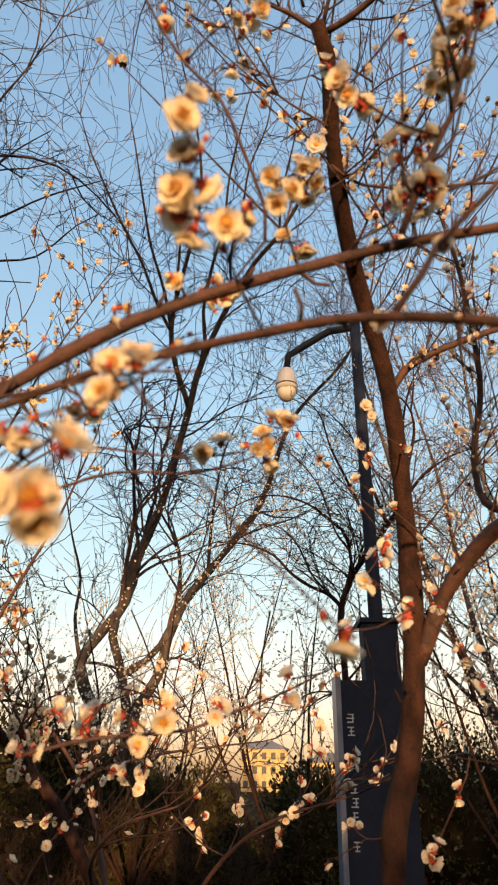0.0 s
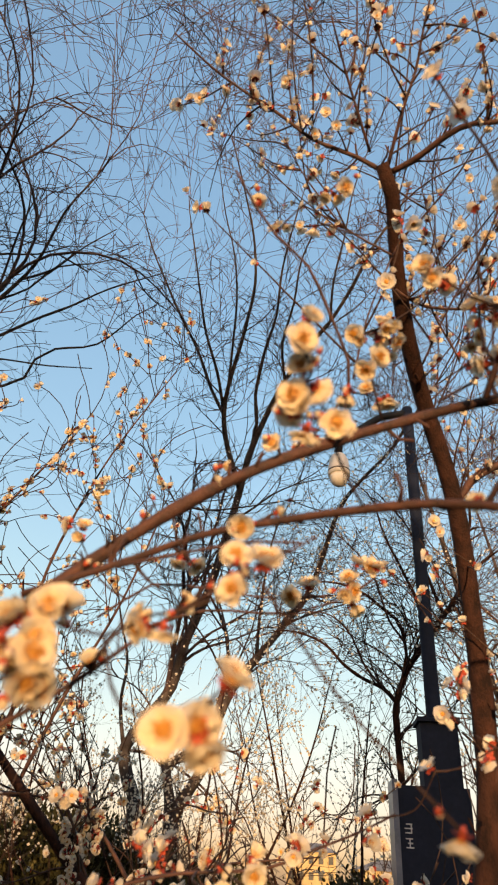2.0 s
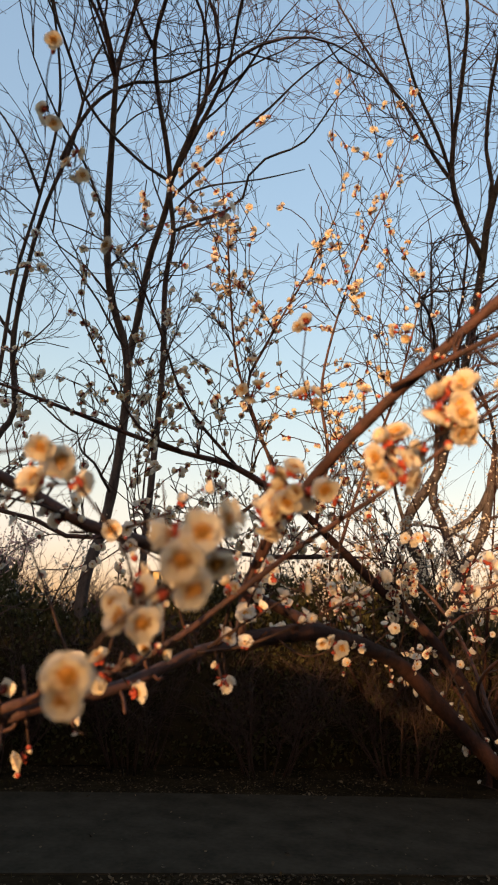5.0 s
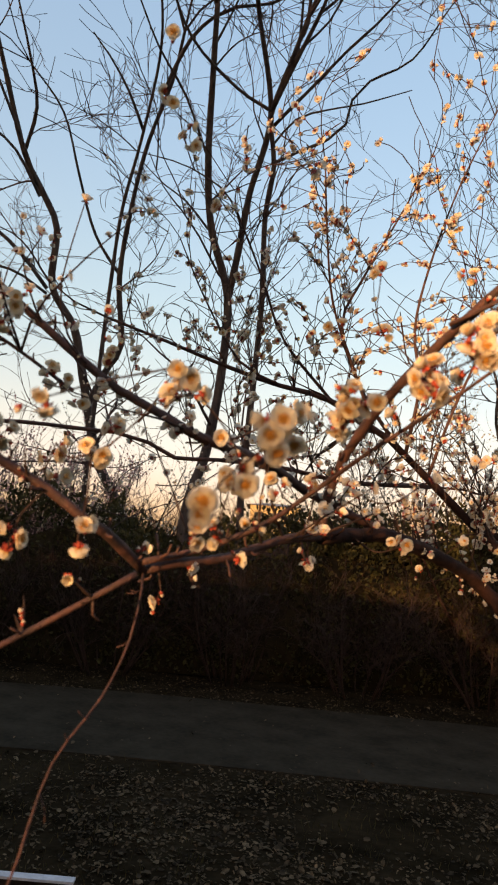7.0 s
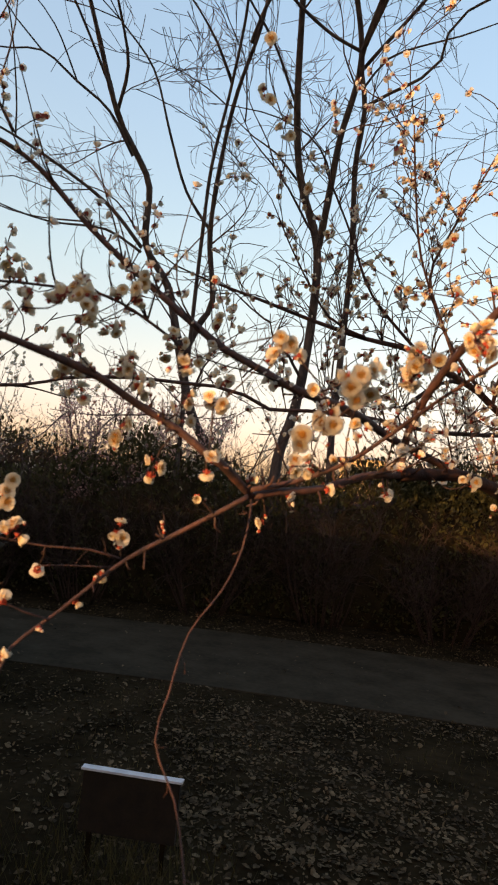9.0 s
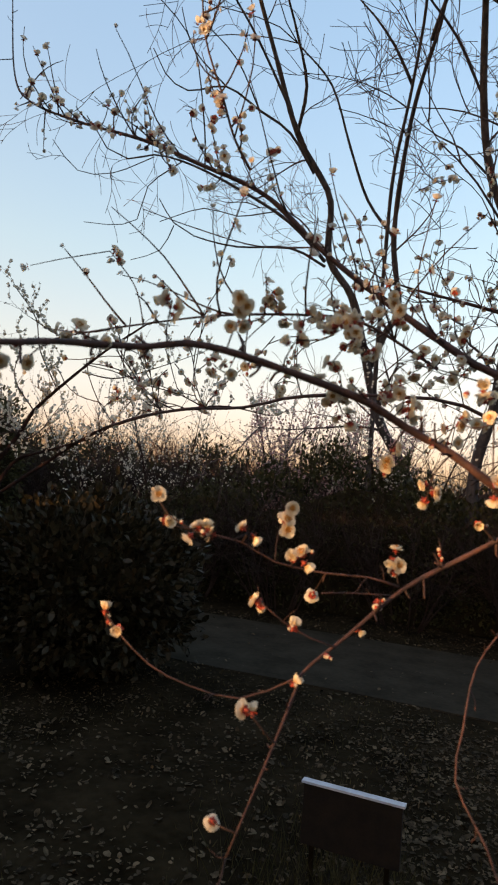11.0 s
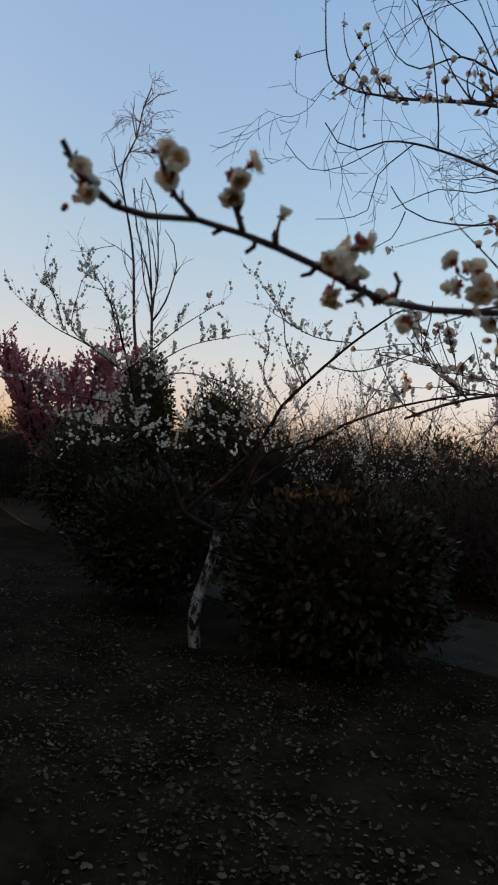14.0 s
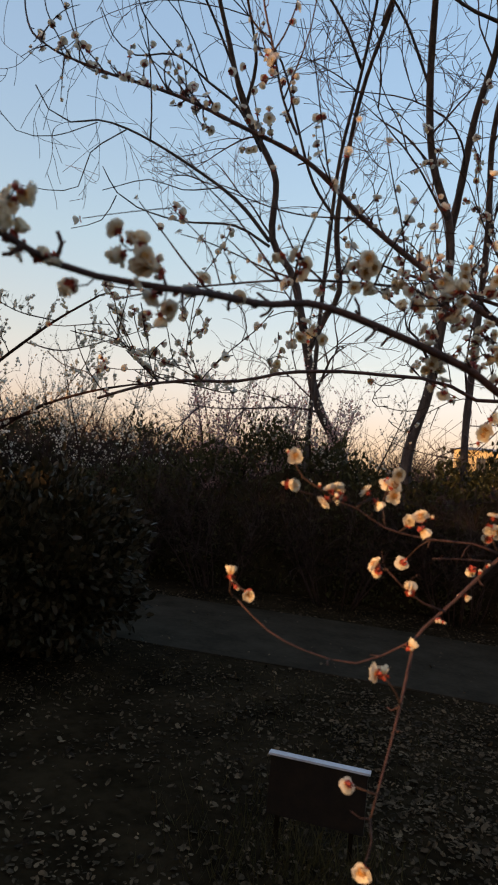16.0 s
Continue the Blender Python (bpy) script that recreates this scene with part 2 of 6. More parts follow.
def blossom_shape(seed, openness, fine=True):
    """A double plum blossom 24 mm across: whorls of round petals, stamens and a dark red calyx. Axis +z."""
    rng = random.Random(seed)
    s = Shape()
    R = 0.0124
    up = Vector((0, 0, 1))
    whorls = ((5, 1.0, -0.05), (5, 0.86, 0.16), (4, 0.58, 0.42)) if fine else ((5, 1.0, 0.0), (5, 0.72, 0.32))
    for n, size, cup in whorls:
        turn = rng.uniform(0, 6)
        for i in range(n):
            a = turn + 2 * math.pi * i / n + rng.uniform(-0.14, 0.14)
            out = Vector((math.cos(a), math.sin(a), 0))
            tip = (1 - openness) * 1.3 + cup + rng.uniform(-0.16, 0.22)
            o = (out * math.cos(tip) + up * math.sin(tip)).normalized()
            u = (up * math.cos(tip) - out * math.sin(tip)).normalized()
            petal(s, out * R * 0.05 + up * cup * R * 0.25, o, u, R * size * rng.uniform(0.84, 1.06), R * size * rng.uniform(0.92, 1.18), 0.08 + 0.16 * rng.random(), 0, rng, 5 if fine else 2, 4 if fine else 2)
    if openness > 0.5:
        for i in range(44 if fine else 0):
            a, q = rng.uniform(0, 6.283), rng.uniform(0.05, 0.8)
            d = Vector((math.cos(a) * q, math.sin(a) * q, 0.6)).normalized()
            tip = d * R * rng.uniform(0.32, 0.62)
            s.tube([d * R * 0.1, tip], [R * 0.02, R * 0.016], 3, 1, cap=False)
            for sgn in (1, -1):
                s.face([tip + Vector((R * .07, 0, 0)), tip + Vector((0, R * .07, 0)), tip + Vector((-R * .05, -R * .05, sgn * R * .07))], 1)
        s.tube([Vector((0, 0, R * z)) for z in (0.02, 0.2, 0.27)], [R * 0.24, R * 0.30, R * 0.10], 7, 1)
    for i in range(5):
        a = 2 * math.pi * i / 5
        out = Vector((math.cos(a), math.sin(a), -0.35 + 0.3 * (1 - openness))).normalized()
        petal(s, Vector((0, 0, -R * 0.14)), out, up, R * 0.56, R * 0.46, -0.1, 2, rng, 2, 2)
    if fine:
        s.tube([Vector((0, 0, -R * 0.62)), Vector((0, 0, -R * 0.34)), Vector((0, 0, -R * 0.02))], [R * 0.09, R * 0.20, R * 0.24], 6, 2)
    return s


def blossom_mesh(name, seed, openness):
    return blossom_shape(seed, openness).mesh(name, [PETAL, STAMEN, CALYX, PETAL_BASE])


def bud_mesh(name, seed):
    """A closed bud: a round tip of petals in dark red sepals."""
    rng = random.Random(seed)
    s = Shape()
    R = 0.0036
    s.tube([Vector((0, 0, z * R)) for z in (-1.2, -0.7, -0.1, 0.5, 0.95)], [R * q for q in (0.2, 0.75, 1.0, 0.95, 0.55)], 7, 2)
    s.tube([Vector((0, 0, z * R)) for z in (0.5, 1.0, 1.5, 1.85)], [R * q for q in (0.85, 0.9, 0.65, 0.15)], 7, 0)
    return s.mesh(name, [PETAL, STAMEN, CALYX])


OPEN = [blossom_mesh("blossom", 3, 1.0), blossom_mesh("blossom", 5, 0.95), blossom_mesh("blossom", 8, 0.86), blossom_mesh("blossom", 11, 0.72)]
HALF = [blossom_mesh("blossom", 21, 0.45), blossom_mesh("blossom", 24, 0.35)]
BUDS = [bud_mesh("bud", 31), bud_mesh("bud", 32)]


MIDS = [blossom_shape(41, 0.95, False), blossom_shape(42, 0.8, False), blossom_shape(43, 0.6, False), blossom_shape(44, 0.4, False)]


def join_blossom(s, p, axis, size, rng):
    """A blossom a little further off, joined into one mesh with its neighbours."""
    t = rng.choice(MIDS)
    m = Matrix.LocRotScale(p, axis.to_track_quat('Z', 'Y') @ Euler((0, 0, rng.uniform(0, 6.28))).to_quaternion(), (size,) * 3)
    k = len(s.v)
    s.v.extend(m @ v for v in t.v)
    s.f.extend(tuple(i + k for i in f) for f in t.f)
    s.m.extend(t.m)


def put_blossom(parent, mesh, p, axis, size, rng):
    ob = new(mesh.name.split(".")[0], mesh)
    ob.parent = parent
    ob.matrix_basis = Matrix.LocRotScale(p, axis.to_track_quat('Z', 'Y') @ Euler((0, 0, rng.uniform(0, 6.28))).to_quaternion(), (size,) * 3)
    return ob


def small_flower(s, p, axis, r, rng, mat=0, petals=5):
    """A simple blossom for trees further off, joined into one mesh."""
    axis = axis.normalized()
    a0 = axis.orthogonal().normalized()
    b0 = axis.cross(a0)
    k = len(s.v)
    turn = rng.uniform(0, 6)
    if petals == 5 and r > 0.009:
        small_flower(s, p + axis * r * 0.22, axis + rand_dir(rng) * 0.25, r * 0.62, rng, mat, 4)
        k = len(s.v)
    s.v.append(p - axis * r * 0.2)
    for i in range(petals * 2):
        a = turn + math.pi * i / petals
        q = r * (0.94 if i % 2 == 0 else 0.78)
        s.v.append(p + (a0 * math.cos(a) + b0 * math.sin(a)) * q + axis * r * (0.25 if i % 2 == 0 else 0.05))
    for i in range(petals * 2):
        s.f.append((k, k + 1 + i, k + 1 + (i + 1) % (petals * 2)))
        s.m.append(mat)


# ---- the plan ----
LIMBS_A = []
LIMBS_A.append(("trunk", [(0.4, 1.35, -0.05), (0.38, 1.33, 0.6), (0.35, 1.27, 1.2), (0.31, 1.23, 1.61), (0.35, 1.23, 1.78), (0.37, 1.21, 1.93), (0.37, 1.17, 2.12), (0.34, 1.06, 2.38), (0.27, 0.93, 2.57), (0.23, 0.81, 2.69), (0.21, 0.68, 2.79), (0.19, 0.64, 2.82)], 0.034, 0.013))
LIMBS_A.append(("limb", [(0.38, 1.21, 1.93), (0.42, 1.16, 2.03), (0.47, 1.09, 2.1), (0.51, 1.04, 2.13), (0.56, 0.98, 2.15)], 0.022, 0.018))
LIMBS_A.append(("limb", [(0.34, 1.06, 2.38), (0.37, 1.05, 2.43), (0.43, 1.05, 2.47), (0.51, 1.04, 2.5), (0.57, 1.04, 2.52), (0.66, 1.03, 2.52)], 0.012, 0.007))
LIMBS_A.append(("limb", [(0.2, 0.66, 2.82), (0.24, 0.63, 2.81), (0.31, 0.58, 2.82), (0.37, 0.56, 2.8), (0.44, 0.54, 2.77)], 0.009, 0.005))
LIMBS_A.append(("limb", [(0.2, 0.66, 2.82), (0.15, 0.64, 2.84), (0.07, 0.62, 2.87), (0.02, 0.59, 2.89), (-0.05, 0.55, 2.91), (-0.1, 0.52, 2.93), (-0.16, 0.47, 2.95)], 0.006, 0.002))
LIMBS_A.append(("limb", [(0.2, 0.65, 2.82), (0.22, 0.58, 2.87), (0.24, 0.53, 2.91), (0.25, 0.48, 2.95), (0.26, 0.44, 2.98)], 0.005, 0.002))
LIMBS_A.append(("limb", [(0.17, 0.63, 2.84), (0.14, 0.56, 2.88), (0.12, 0.51, 2.91), (0.1, 0.45, 2.93)], 0.004, 0.002))
LIMBS_A.append(("limb", [(0.66, 1.31, 2.25), (0.59, 1.36, 2.29), (0.58, 1.35, 2.41), (0.6, 1.3, 2.56), (0.56, 1.2, 2.77), (0.51, 1.13, 2.91), (0.46, 1.06, 3.03)], 0.014, 0.004))
LIMBS_A.append(("limb", [(0.34, 1.33, 0.35), (0.15, 1.32, 0.95), (-0.1, 1.25, 1.39), (-0.17, 1.22, 1.47), (-0.26, 1.18, 1.57), (-0.33, 1.12, 1.65), (-0.33, 0.75, 1.7), (-0.35, 0.63, 1.7), (-0.36, 0.53, 1.69)], 0.036, 0.015))
LIMBS_A.append(("limb", [(-0.36, 0.53, 1.69), (-0.36, 0.43, 1.68), (-0.38, 0.33, 1.65), (-0.4, 0.26, 1.64), (-0.41, 0.22, 1.63)], 0.0095, 0.008))
LIMBS_A.append(("limb", [(-0.359, 0.529, 1.687), (-0.349, 0.519, 1.74), (-0.325, 0.504, 1.785), (-0.271, 0.467, 1.836), (-0.2, 0.434, 1.892), (-0.11, 0.398, 1.949), (-0.03, 0.392, 2.009), (0.03, 0.398, 2.05), (0.09, 0.405, 2.081), (0.16, 0.412, 2.111), (0.23, 0.411, 2.131), (0.35, 0.39, 2.139), (0.5, 0.358, 2.156)], 0.0102, 0.005))
LIMBS_A.append(("limb", [(-0.13, 0.389, 1.938), (-0.05, 0.377, 1.962), (0, 0.365, 1.976), (0.06, 0.345, 1.979), (0.11, 0.325, 1.977), (0.15, 0.305, 1.971), (0.19, 0.287, 1.959), (0.24, 0.278, 1.948), (0.36, 0.26, 1.926)], 0.004, 0.0045))
LIMBS_A.append(("limb", [(0.18, 0.3, 1.97), (0.2, 0.3, 2), (0.21, 0.3, 2.02), (0.24, 0.29, 2.05), (0.26, 0.28, 2.07)], 0.0032, 0.0025))
LIMBS_A.append(("limb", [(-0.4, 0.207, 1.64), (-0.38, 0.266, 1.655), (-0.32, 0.312, 1.69), (-0.27, 0.338, 1.733), (-0.2, 0.344, 1.783), (-0.13, 0.34, 1.823), (-0.07, 0.346, 1.864), (0, 0.312, 1.901), (0.08, 0.26, 1.926)], 0.0062, 0.0012))
LIMBS_A.append(("limb", [(-0.35, 0.15, 1.63), (-0.4, 0.09, 1.58), (-0.43, 0.03, 1.54), (-0.45, -0.04, 1.48), (-0.46, -0.09, 1.44), (-0.45, -0.11, 1.41), (-0.43, -0.15, 1.36), (-0.41, -0.2, 1.29)], 0.005, 0.0012))
LIMBS_A.append(("limb", [(-0.46, -0.09, 1.44), (-0.47, -0.1, 1.43), (-0.49, -0.15, 1.41), (-0.52, -0.2, 1.42), (-0.54, -0.24, 1.44), (-0.56, -0.27, 1.47)], 0.0016, 0.0011))
LIMBS_A.append(("limb", [(-0.44, 0.03, 1.54), (-0.45, -0.01, 1.55), (-0.48, -0.05, 1.55), (-0.5, -0.11, 1.56), (-0.51, -0.15, 1.58), (-0.52, -0.2, 1.59)], 0.002, 0.001))
LIMBS_A.append(("limb", [(-0.44, 0.02, 1.53), (-0.46, -0.03, 1.53), (-0.46, -0.07, 1.53)], 0.0014, 0.001))
LIMBS_A.append(("limb", [(-0.45, -0.05, 1.47), (-0.46, -0.08, 1.48), (-0.46, -0.12, 1.5), (-0.46, -0.15, 1.52)], 0.0016, 0.001))
LIMBS_A.append(("limb", [(-0.41, 0.22, 1.63), (-0.39, 0.2, 1.61), (-0.38, 0.18, 1.56), (-0.37, 0.14, 1.51), (-0.37, 0.09, 1.46), (-0.35, 0.05, 1.4), (-0.33, 0.02, 1.36), (-0.28, 0.01, 1.32), (-0.24, -0.01, 1.29), (-0.21, -0.03, 1.27)], 0.0020, 0.0012))
LIMBS_A.append(("limb", [(-0.41, 0.22, 1.63), (-0.397, 0.145, 1.668), (-0.395, 0.118, 1.677), (-0.419, 0.083, 1.705), (-0.45, 0.035, 1.733), (-0.466, -0.017, 1.759), (-0.479, -0.052, 1.77), (-0.5, -0.121, 1.786), (-0.523, -0.186, 1.8), (-0.534, -0.232, 1.802), (-0.543, -0.273, 1.792), (-0.534, -0.318, 1.784), (-0.508, -0.384, 1.772), (-0.476, -0.442, 1.756), (-0.504, -0.494, 1.758), (-0.51, -0.528, 1.761), (-0.502, -0.568, 1.768), (-0.488, -0.603, 1.775), (-0.482, -0.638, 1.783), (-0.481, -0.666, 1.789), (-0.48, -0.701, 1.794), (-0.48, -0.738, 1.791), (-0.475, -0.763, 1.793), (-0.465, -0.781, 1.803), (-0.456, -0.791, 1.811), (-0.446, -0.798, 1.82)], 0.0088, 0.0030))
LIMBS_A.append(("limb", [(-0.33, 1.12, 1.65), (-0.513, 0.804, 1.768), (-0.497, 0.607, 1.8), (-0.469, 0.464, 1.806), (-0.474, 0.367, 1.813), (-0.526, 0.353, 1.84), (-0.591, 0.336, 1.872), (-0.61, 0.303, 1.89), (-0.73, 0.254, 1.986), (-0.85, 0.183, 2.099), (-0.95, 0.1, 2.222), (-1.05, -0.007, 2.292), (-1.15, -0.093, 2.354), (-1.3, -0.19, 2.425), (-1.42, -0.278, 2.497), (-1.5, -0.307, 2.595), (-1.48, -0.334, 2.773)], 0.0150, 0.0018))
LIMBS_A.append(("limb", [(-0.93, 0.05, 2.25), (-0.93, 0.01, 2.3), (-0.92, -0.03, 2.37), (-0.9, -0.08, 2.44), (-0.87, -0.11, 2.51)], 0.004, 0.002))
LIMBS_A.append(("limb", [(-0.61, 0.25, 1.86), (-0.66, 0.13, 1.92), (-0.69, 0.04, 1.92), (-0.73, -0.09, 1.9), (-0.76, -0.2, 1.87), (-0.77, -0.29, 1.84), (-0.76, -0.36, 1.81)], 0.004, 0.0015))
LIMBS_A.append(("limb", [(-0.85, 0.18, 2.11), (-0.98, 0.11, 2.13), (-1.1, 0.02, 2.18), (-1.2, -0.06, 2.23)], 0.0025, 0.0012))
LIMBS_A.append(("limb", [(0.21, 0.37, 2.1), (0.23, 0.35, 2.15), (0.25, 0.34, 2.19), (0.26, 0.32, 2.23), (0.27, 0.31, 2.27), (0.28, 0.3, 2.31)], 0.0042, 0.0022))
LIMBS_A.append(("limb", [(0.18, 0.4, 2.12), (0.21, 0.4, 2.14), (0.23, 0.39, 2.17), (0.23, 0.37, 2.2)], 0.002, 0.0014))
LIMBS_A.append(("limb", [(0.22, 0.79, 2.67), (0.27, 0.82, 2.66), (0.36, 0.83, 2.66), (0.5, 0.82, 2.66), (0.58, 0.81, 2.65)], 0.004, 0.003))
LIMBS_A.append(("limb", [(0.11, 0.45, 2.17), (0.11, 0.44, 2.2), (0.09, 0.41, 2.24), (0.07, 0.39, 2.28), (0.04, 0.37, 2.3), (0.02, 0.36, 2.33), (0, 0.33, 2.35)], 0.0026, 0.0014))
LIMBS_A.append(("limb", [(0.21, 0.73, 2.69), (0.13, 0.71, 2.74), (0.09, 0.69, 2.79), (0.05, 0.66, 2.84), (0.02, 0.62, 2.88)], 0.003, 0.0014))
LIMBS_A.append(("limb", [(-0.13, 0.71, 1.76), (-0.1, 0.73, 1.77), (-0.06, 0.75, 1.78), (0.03, 0.77, 1.79), (0.08, 0.78, 1.81), (0.13, 0.79, 1.83), (0.17, 0.8, 1.85)], 0.0034, 0.0016))
LIMBS_A.append(("limb", [(0.13, 0.66, 2.36), (0.15, 0.64, 2.45), (0.18, 0.62, 2.53), (0.21, 0.6, 2.6)], 0.0022, 0.0012))
LIMBS_A.append(("limb", [(0.26, 0.83, 2.53), (0.3, 0.77, 2.6), (0.35, 0.7, 2.67), (0.38, 0.64, 2.72)], 0.003, 0.0014))
LIMBS_A.append(("limb", [(0.34, 0.89, 2.59), (0.28, 0.82, 2.69), (0.29, 0.74, 2.77), (0.28, 0.67, 2.83), (0.29, 0.62, 2.87)], 0.003, 0.0014))
LIMBS_A.append(("limb", [(-0.05, 0.34, 1.94), (-0.01, 0.34, 1.95), (0.04, 0.34, 1.96), (0.07, 0.34, 1.96)], 0.0022, 0.0012))
LIMBS_A.append(("limb", [(-0.08, 0.53, 1.96), (-0.02, 0.53, 1.98), (0.05, 0.53, 1.98), (0.11, 0.51, 1.99), (0.13, 0.49, 2)], 0.0024, 0.0012))
LIMBS_A.append(("limb", [(-0.12, 0.53, 1.97), (-0.07, 0.52, 2), (-0.04, 0.52, 2), (0.04, 0.52, 1.99), (0.09, 0.51, 1.99)], 0.002, 0.0012))
LIMBS_A.append(("spur", [(-0.478, -0.702, 1.793), (-0.476, -0.714, 1.803), (-0.475, -0.719, 1.807), (-0.472, -0.724, 1.815), (-0.469, -0.73, 1.824), (-0.464, -0.733, 1.835)], 0.0026, 0.0016))
LIMBS_A.append(("spur", [(-0.472, -0.724, 1.815), (-0.468, -0.722, 1.822), (-0.465, -0.72, 1.829)], 0.0022, 0.0016))
LIMBS_A.append(("spur", [(-0.472, -0.724, 1.815), (-0.473, -0.728, 1.814)], 0.0022, 0.0016))
LIMBS_A.append(("spur", [(-0.475, -0.719, 1.807), (-0.475, -0.723, 1.807)], 0.0022, 0.0016))
LIMBS_A.append(("spur", [(-0.48, -0.666, 1.79), (-0.477, -0.672, 1.803), (-0.475, -0.677, 1.81), (-0.471, -0.676, 1.818)], 0.0026, 0.0016))
LIMBS_A.append(("spur", [(-0.477, -0.672, 1.803), (-0.472, -0.669, 1.812)], 0.0022, 0.0016))
LIMBS_A.append(("spur", [(-0.483, -0.682, 1.791), (-0.486, -0.688, 1.787)], 0.0022, 0.0016))
LIMBS_A.append(("spur", [(-0.48, -0.656, 1.786), (-0.482, -0.656, 1.781), (-0.485, -0.662, 1.776)], 0.0022, 0.0016))
LIMBS_A.append(("spur", [(-0.477, -0.641, 1.783), (-0.475, -0.643, 1.79), (-0.474, -0.642, 1.793)], 0.0022, 0.0016))
LIMBS_A.append(("spur", [(-0.49, -0.603, 1.776), (-0.493, -0.607, 1.77), (-0.496, -0.614, 1.768)], 0.0022, 0.0016))
LIMBS_A.append(("spur", [(-0.465, -0.783, 1.803), (-0.464, -0.787, 1.807)], 0.0022, 0.0016))
LIMBS_A.append(("spur", [(-0.47, -0.761, 1.791), (-0.468, -0.757, 1.795)], 0.0022, 0.0016))
LIMBS_A.append(("spur", [(-0.505, -0.571, 1.77), (-0.501, -0.572, 1.783), (-0.501, -0.577, 1.789)], 0.0022, 0.0016))
LIMBS_A.append(("spur", [(-0.51, -0.528, 1.761), (-0.505, -0.526, 1.777), (-0.504, -0.531, 1.785)], 0.0022, 0.0016))
LIMBS_A.append(("spur", [(-0.501, -0.558, 1.765), (-0.506, -0.565, 1.757), (-0.509, -0.57, 1.756)], 0.0022, 0.0016))
LIMBS_B = []
LIMBS_B.append(("trunk", [(0.5, 1.9, -0.05), (0.35, 2, 0.6), (-0.17, 2.04, 1.25), (-0.29, 2.09, 1.41), (-0.47, 2.12, 1.67), (-0.62, 2.12, 1.81), (-0.8, 2.09, 1.99), (-0.94, 2.06, 2.13)], 0.026, 0.014))
LIMBS_B.append(("limb", [(-0.94, 2.06, 2.13), (-1.14, 1.91, 2.27), (-1.3, 1.77, 2.31), (-1.45, 1.62, 2.36), (-1.6, 1.43, 2.42), (-1.71, 1.27, 2.46)], 0.013, 0.005))
LIMBS_B.append(("limb", [(-0.89, 2.09, 2.07), (-1.04, 1.99, 2.32), (-1.1, 1.9, 2.57), (-1.02, 1.89, 2.74), (-0.88, 1.87, 2.94), (-0.78, 1.85, 3.08)], 0.009, 0.003))
LIMBS_B.append(("limb", [(-1, 2.02, 2.19), (-1.05, 1.91, 2.41), (-1.08, 1.78, 2.62), (-1.05, 1.65, 2.84), (-1, 1.52, 3.03)], 0.007, 0.003))
LIMBS_B.append(("limb", [(-0.89, 2.09, 2.07), (-0.86, 2.13, 2.36), (-0.89, 2.13, 2.6), (-0.84, 2.13, 2.86), (-0.71, 2.09, 3.17), (-0.49, 2.01, 3.51)], 0.008, 0.002))
LIMBS_B.append(("limb", [(-1.14, 1.93, 2.27), (-1.25, 1.72, 2.47), (-1.25, 1.54, 2.66), (-1.24, 1.35, 2.82)], 0.007, 0.003))
LIMBS_B.append(("limb", [(-0.81, 2.13, 1.99), (-0.73, 2.15, 2.25), (-0.59, 2.13, 2.56), (-0.49, 2.08, 2.84)], 0.007, 0.003))
LIMBS_B.append(("limb", [(-1.29, 1.76, 2.31), (-1.38, 1.62, 2.37), (-1.42, 1.43, 2.56), (-1.42, 1.26, 2.73)], 0.006, 0.002))
LIMBS_B.append(("limb", [(-0.29, 2.1, 1.41), (-0.36, 2.17, 1.6), (-0.45, 2.22, 1.76), (-0.63, 2.23, 1.94), (-0.83, 2.23, 1.97)], 0.008, 0.004))
LIMBS_B.append(("branch", [(-0.83, 2.23, 1.97), (-0.935, 1.736, 1.922), (-1.061, 1.483, 1.936), (-1.17, 1.277, 1.931), (-1.27, 1.191, 1.925), (-1.315, 1.112, 1.961), (-1.362, 1.016, 1.975), (-1.417, 0.922, 1.971), (-1.488, 0.78, 1.964), (-1.57, 0.658, 1.947), (-1.588, 0.597, 1.932), (-1.656, 0.495, 1.895), (-1.695, 0.318, 1.869), (-1.705, 0.177, 1.829), (-1.746, 0.074, 1.781)], 0.0085, 0.004))
LIMBS_B.append(("limb", [(-0.17, 2.04, 1.25), (-0.05, 1.9, 1.5), (0.1, 1.75, 1.65), (0.3, 1.6, 1.72)], 0.007, 0.002))
LIMBS_B.append(("limb", [(-0.29, 2.09, 1.41), (-0.3, 1.85, 1.55), (-0.2, 1.6, 1.65), (-0.05, 1.4, 1.7)], 0.007, 0.002))
LIMBS_B.append(("limb", [(-0.47, 2.12, 1.67), (-0.4, 2.2, 1.76), (-0.2, 2.3, 1.82), (0.1, 2.35, 1.86)], 0.006, 0.002))
LIMBS_P = []
LIMBS_P.append(("trunk", [(0.91, 6.6, -0.05), (0.89, 6.55, 1.3), (0.86, 6.5, 2.58), (0.84, 6.44, 2.96), (0.84, 6.38, 3.25), (0.96, 6.29, 3.54), (1.13, 6.2, 3.76), (1.29, 6.1, 3.98), (1.43, 6, 4.17), (1.48, 5.86, 4.45)], 0.045, 0.022))
LIMBS_P.append(("limb", [(0.84, 6.38, 3.25), (0.72, 6.34, 3.36), (0.54, 6.31, 3.43), (0.36, 6.26, 3.54), (0.2, 6.19, 3.69), (-0.02, 6.13, 3.77), (-0.23, 6.09, 3.78), (-0.49, 6.07, 3.69)], 0.02, 0.004))
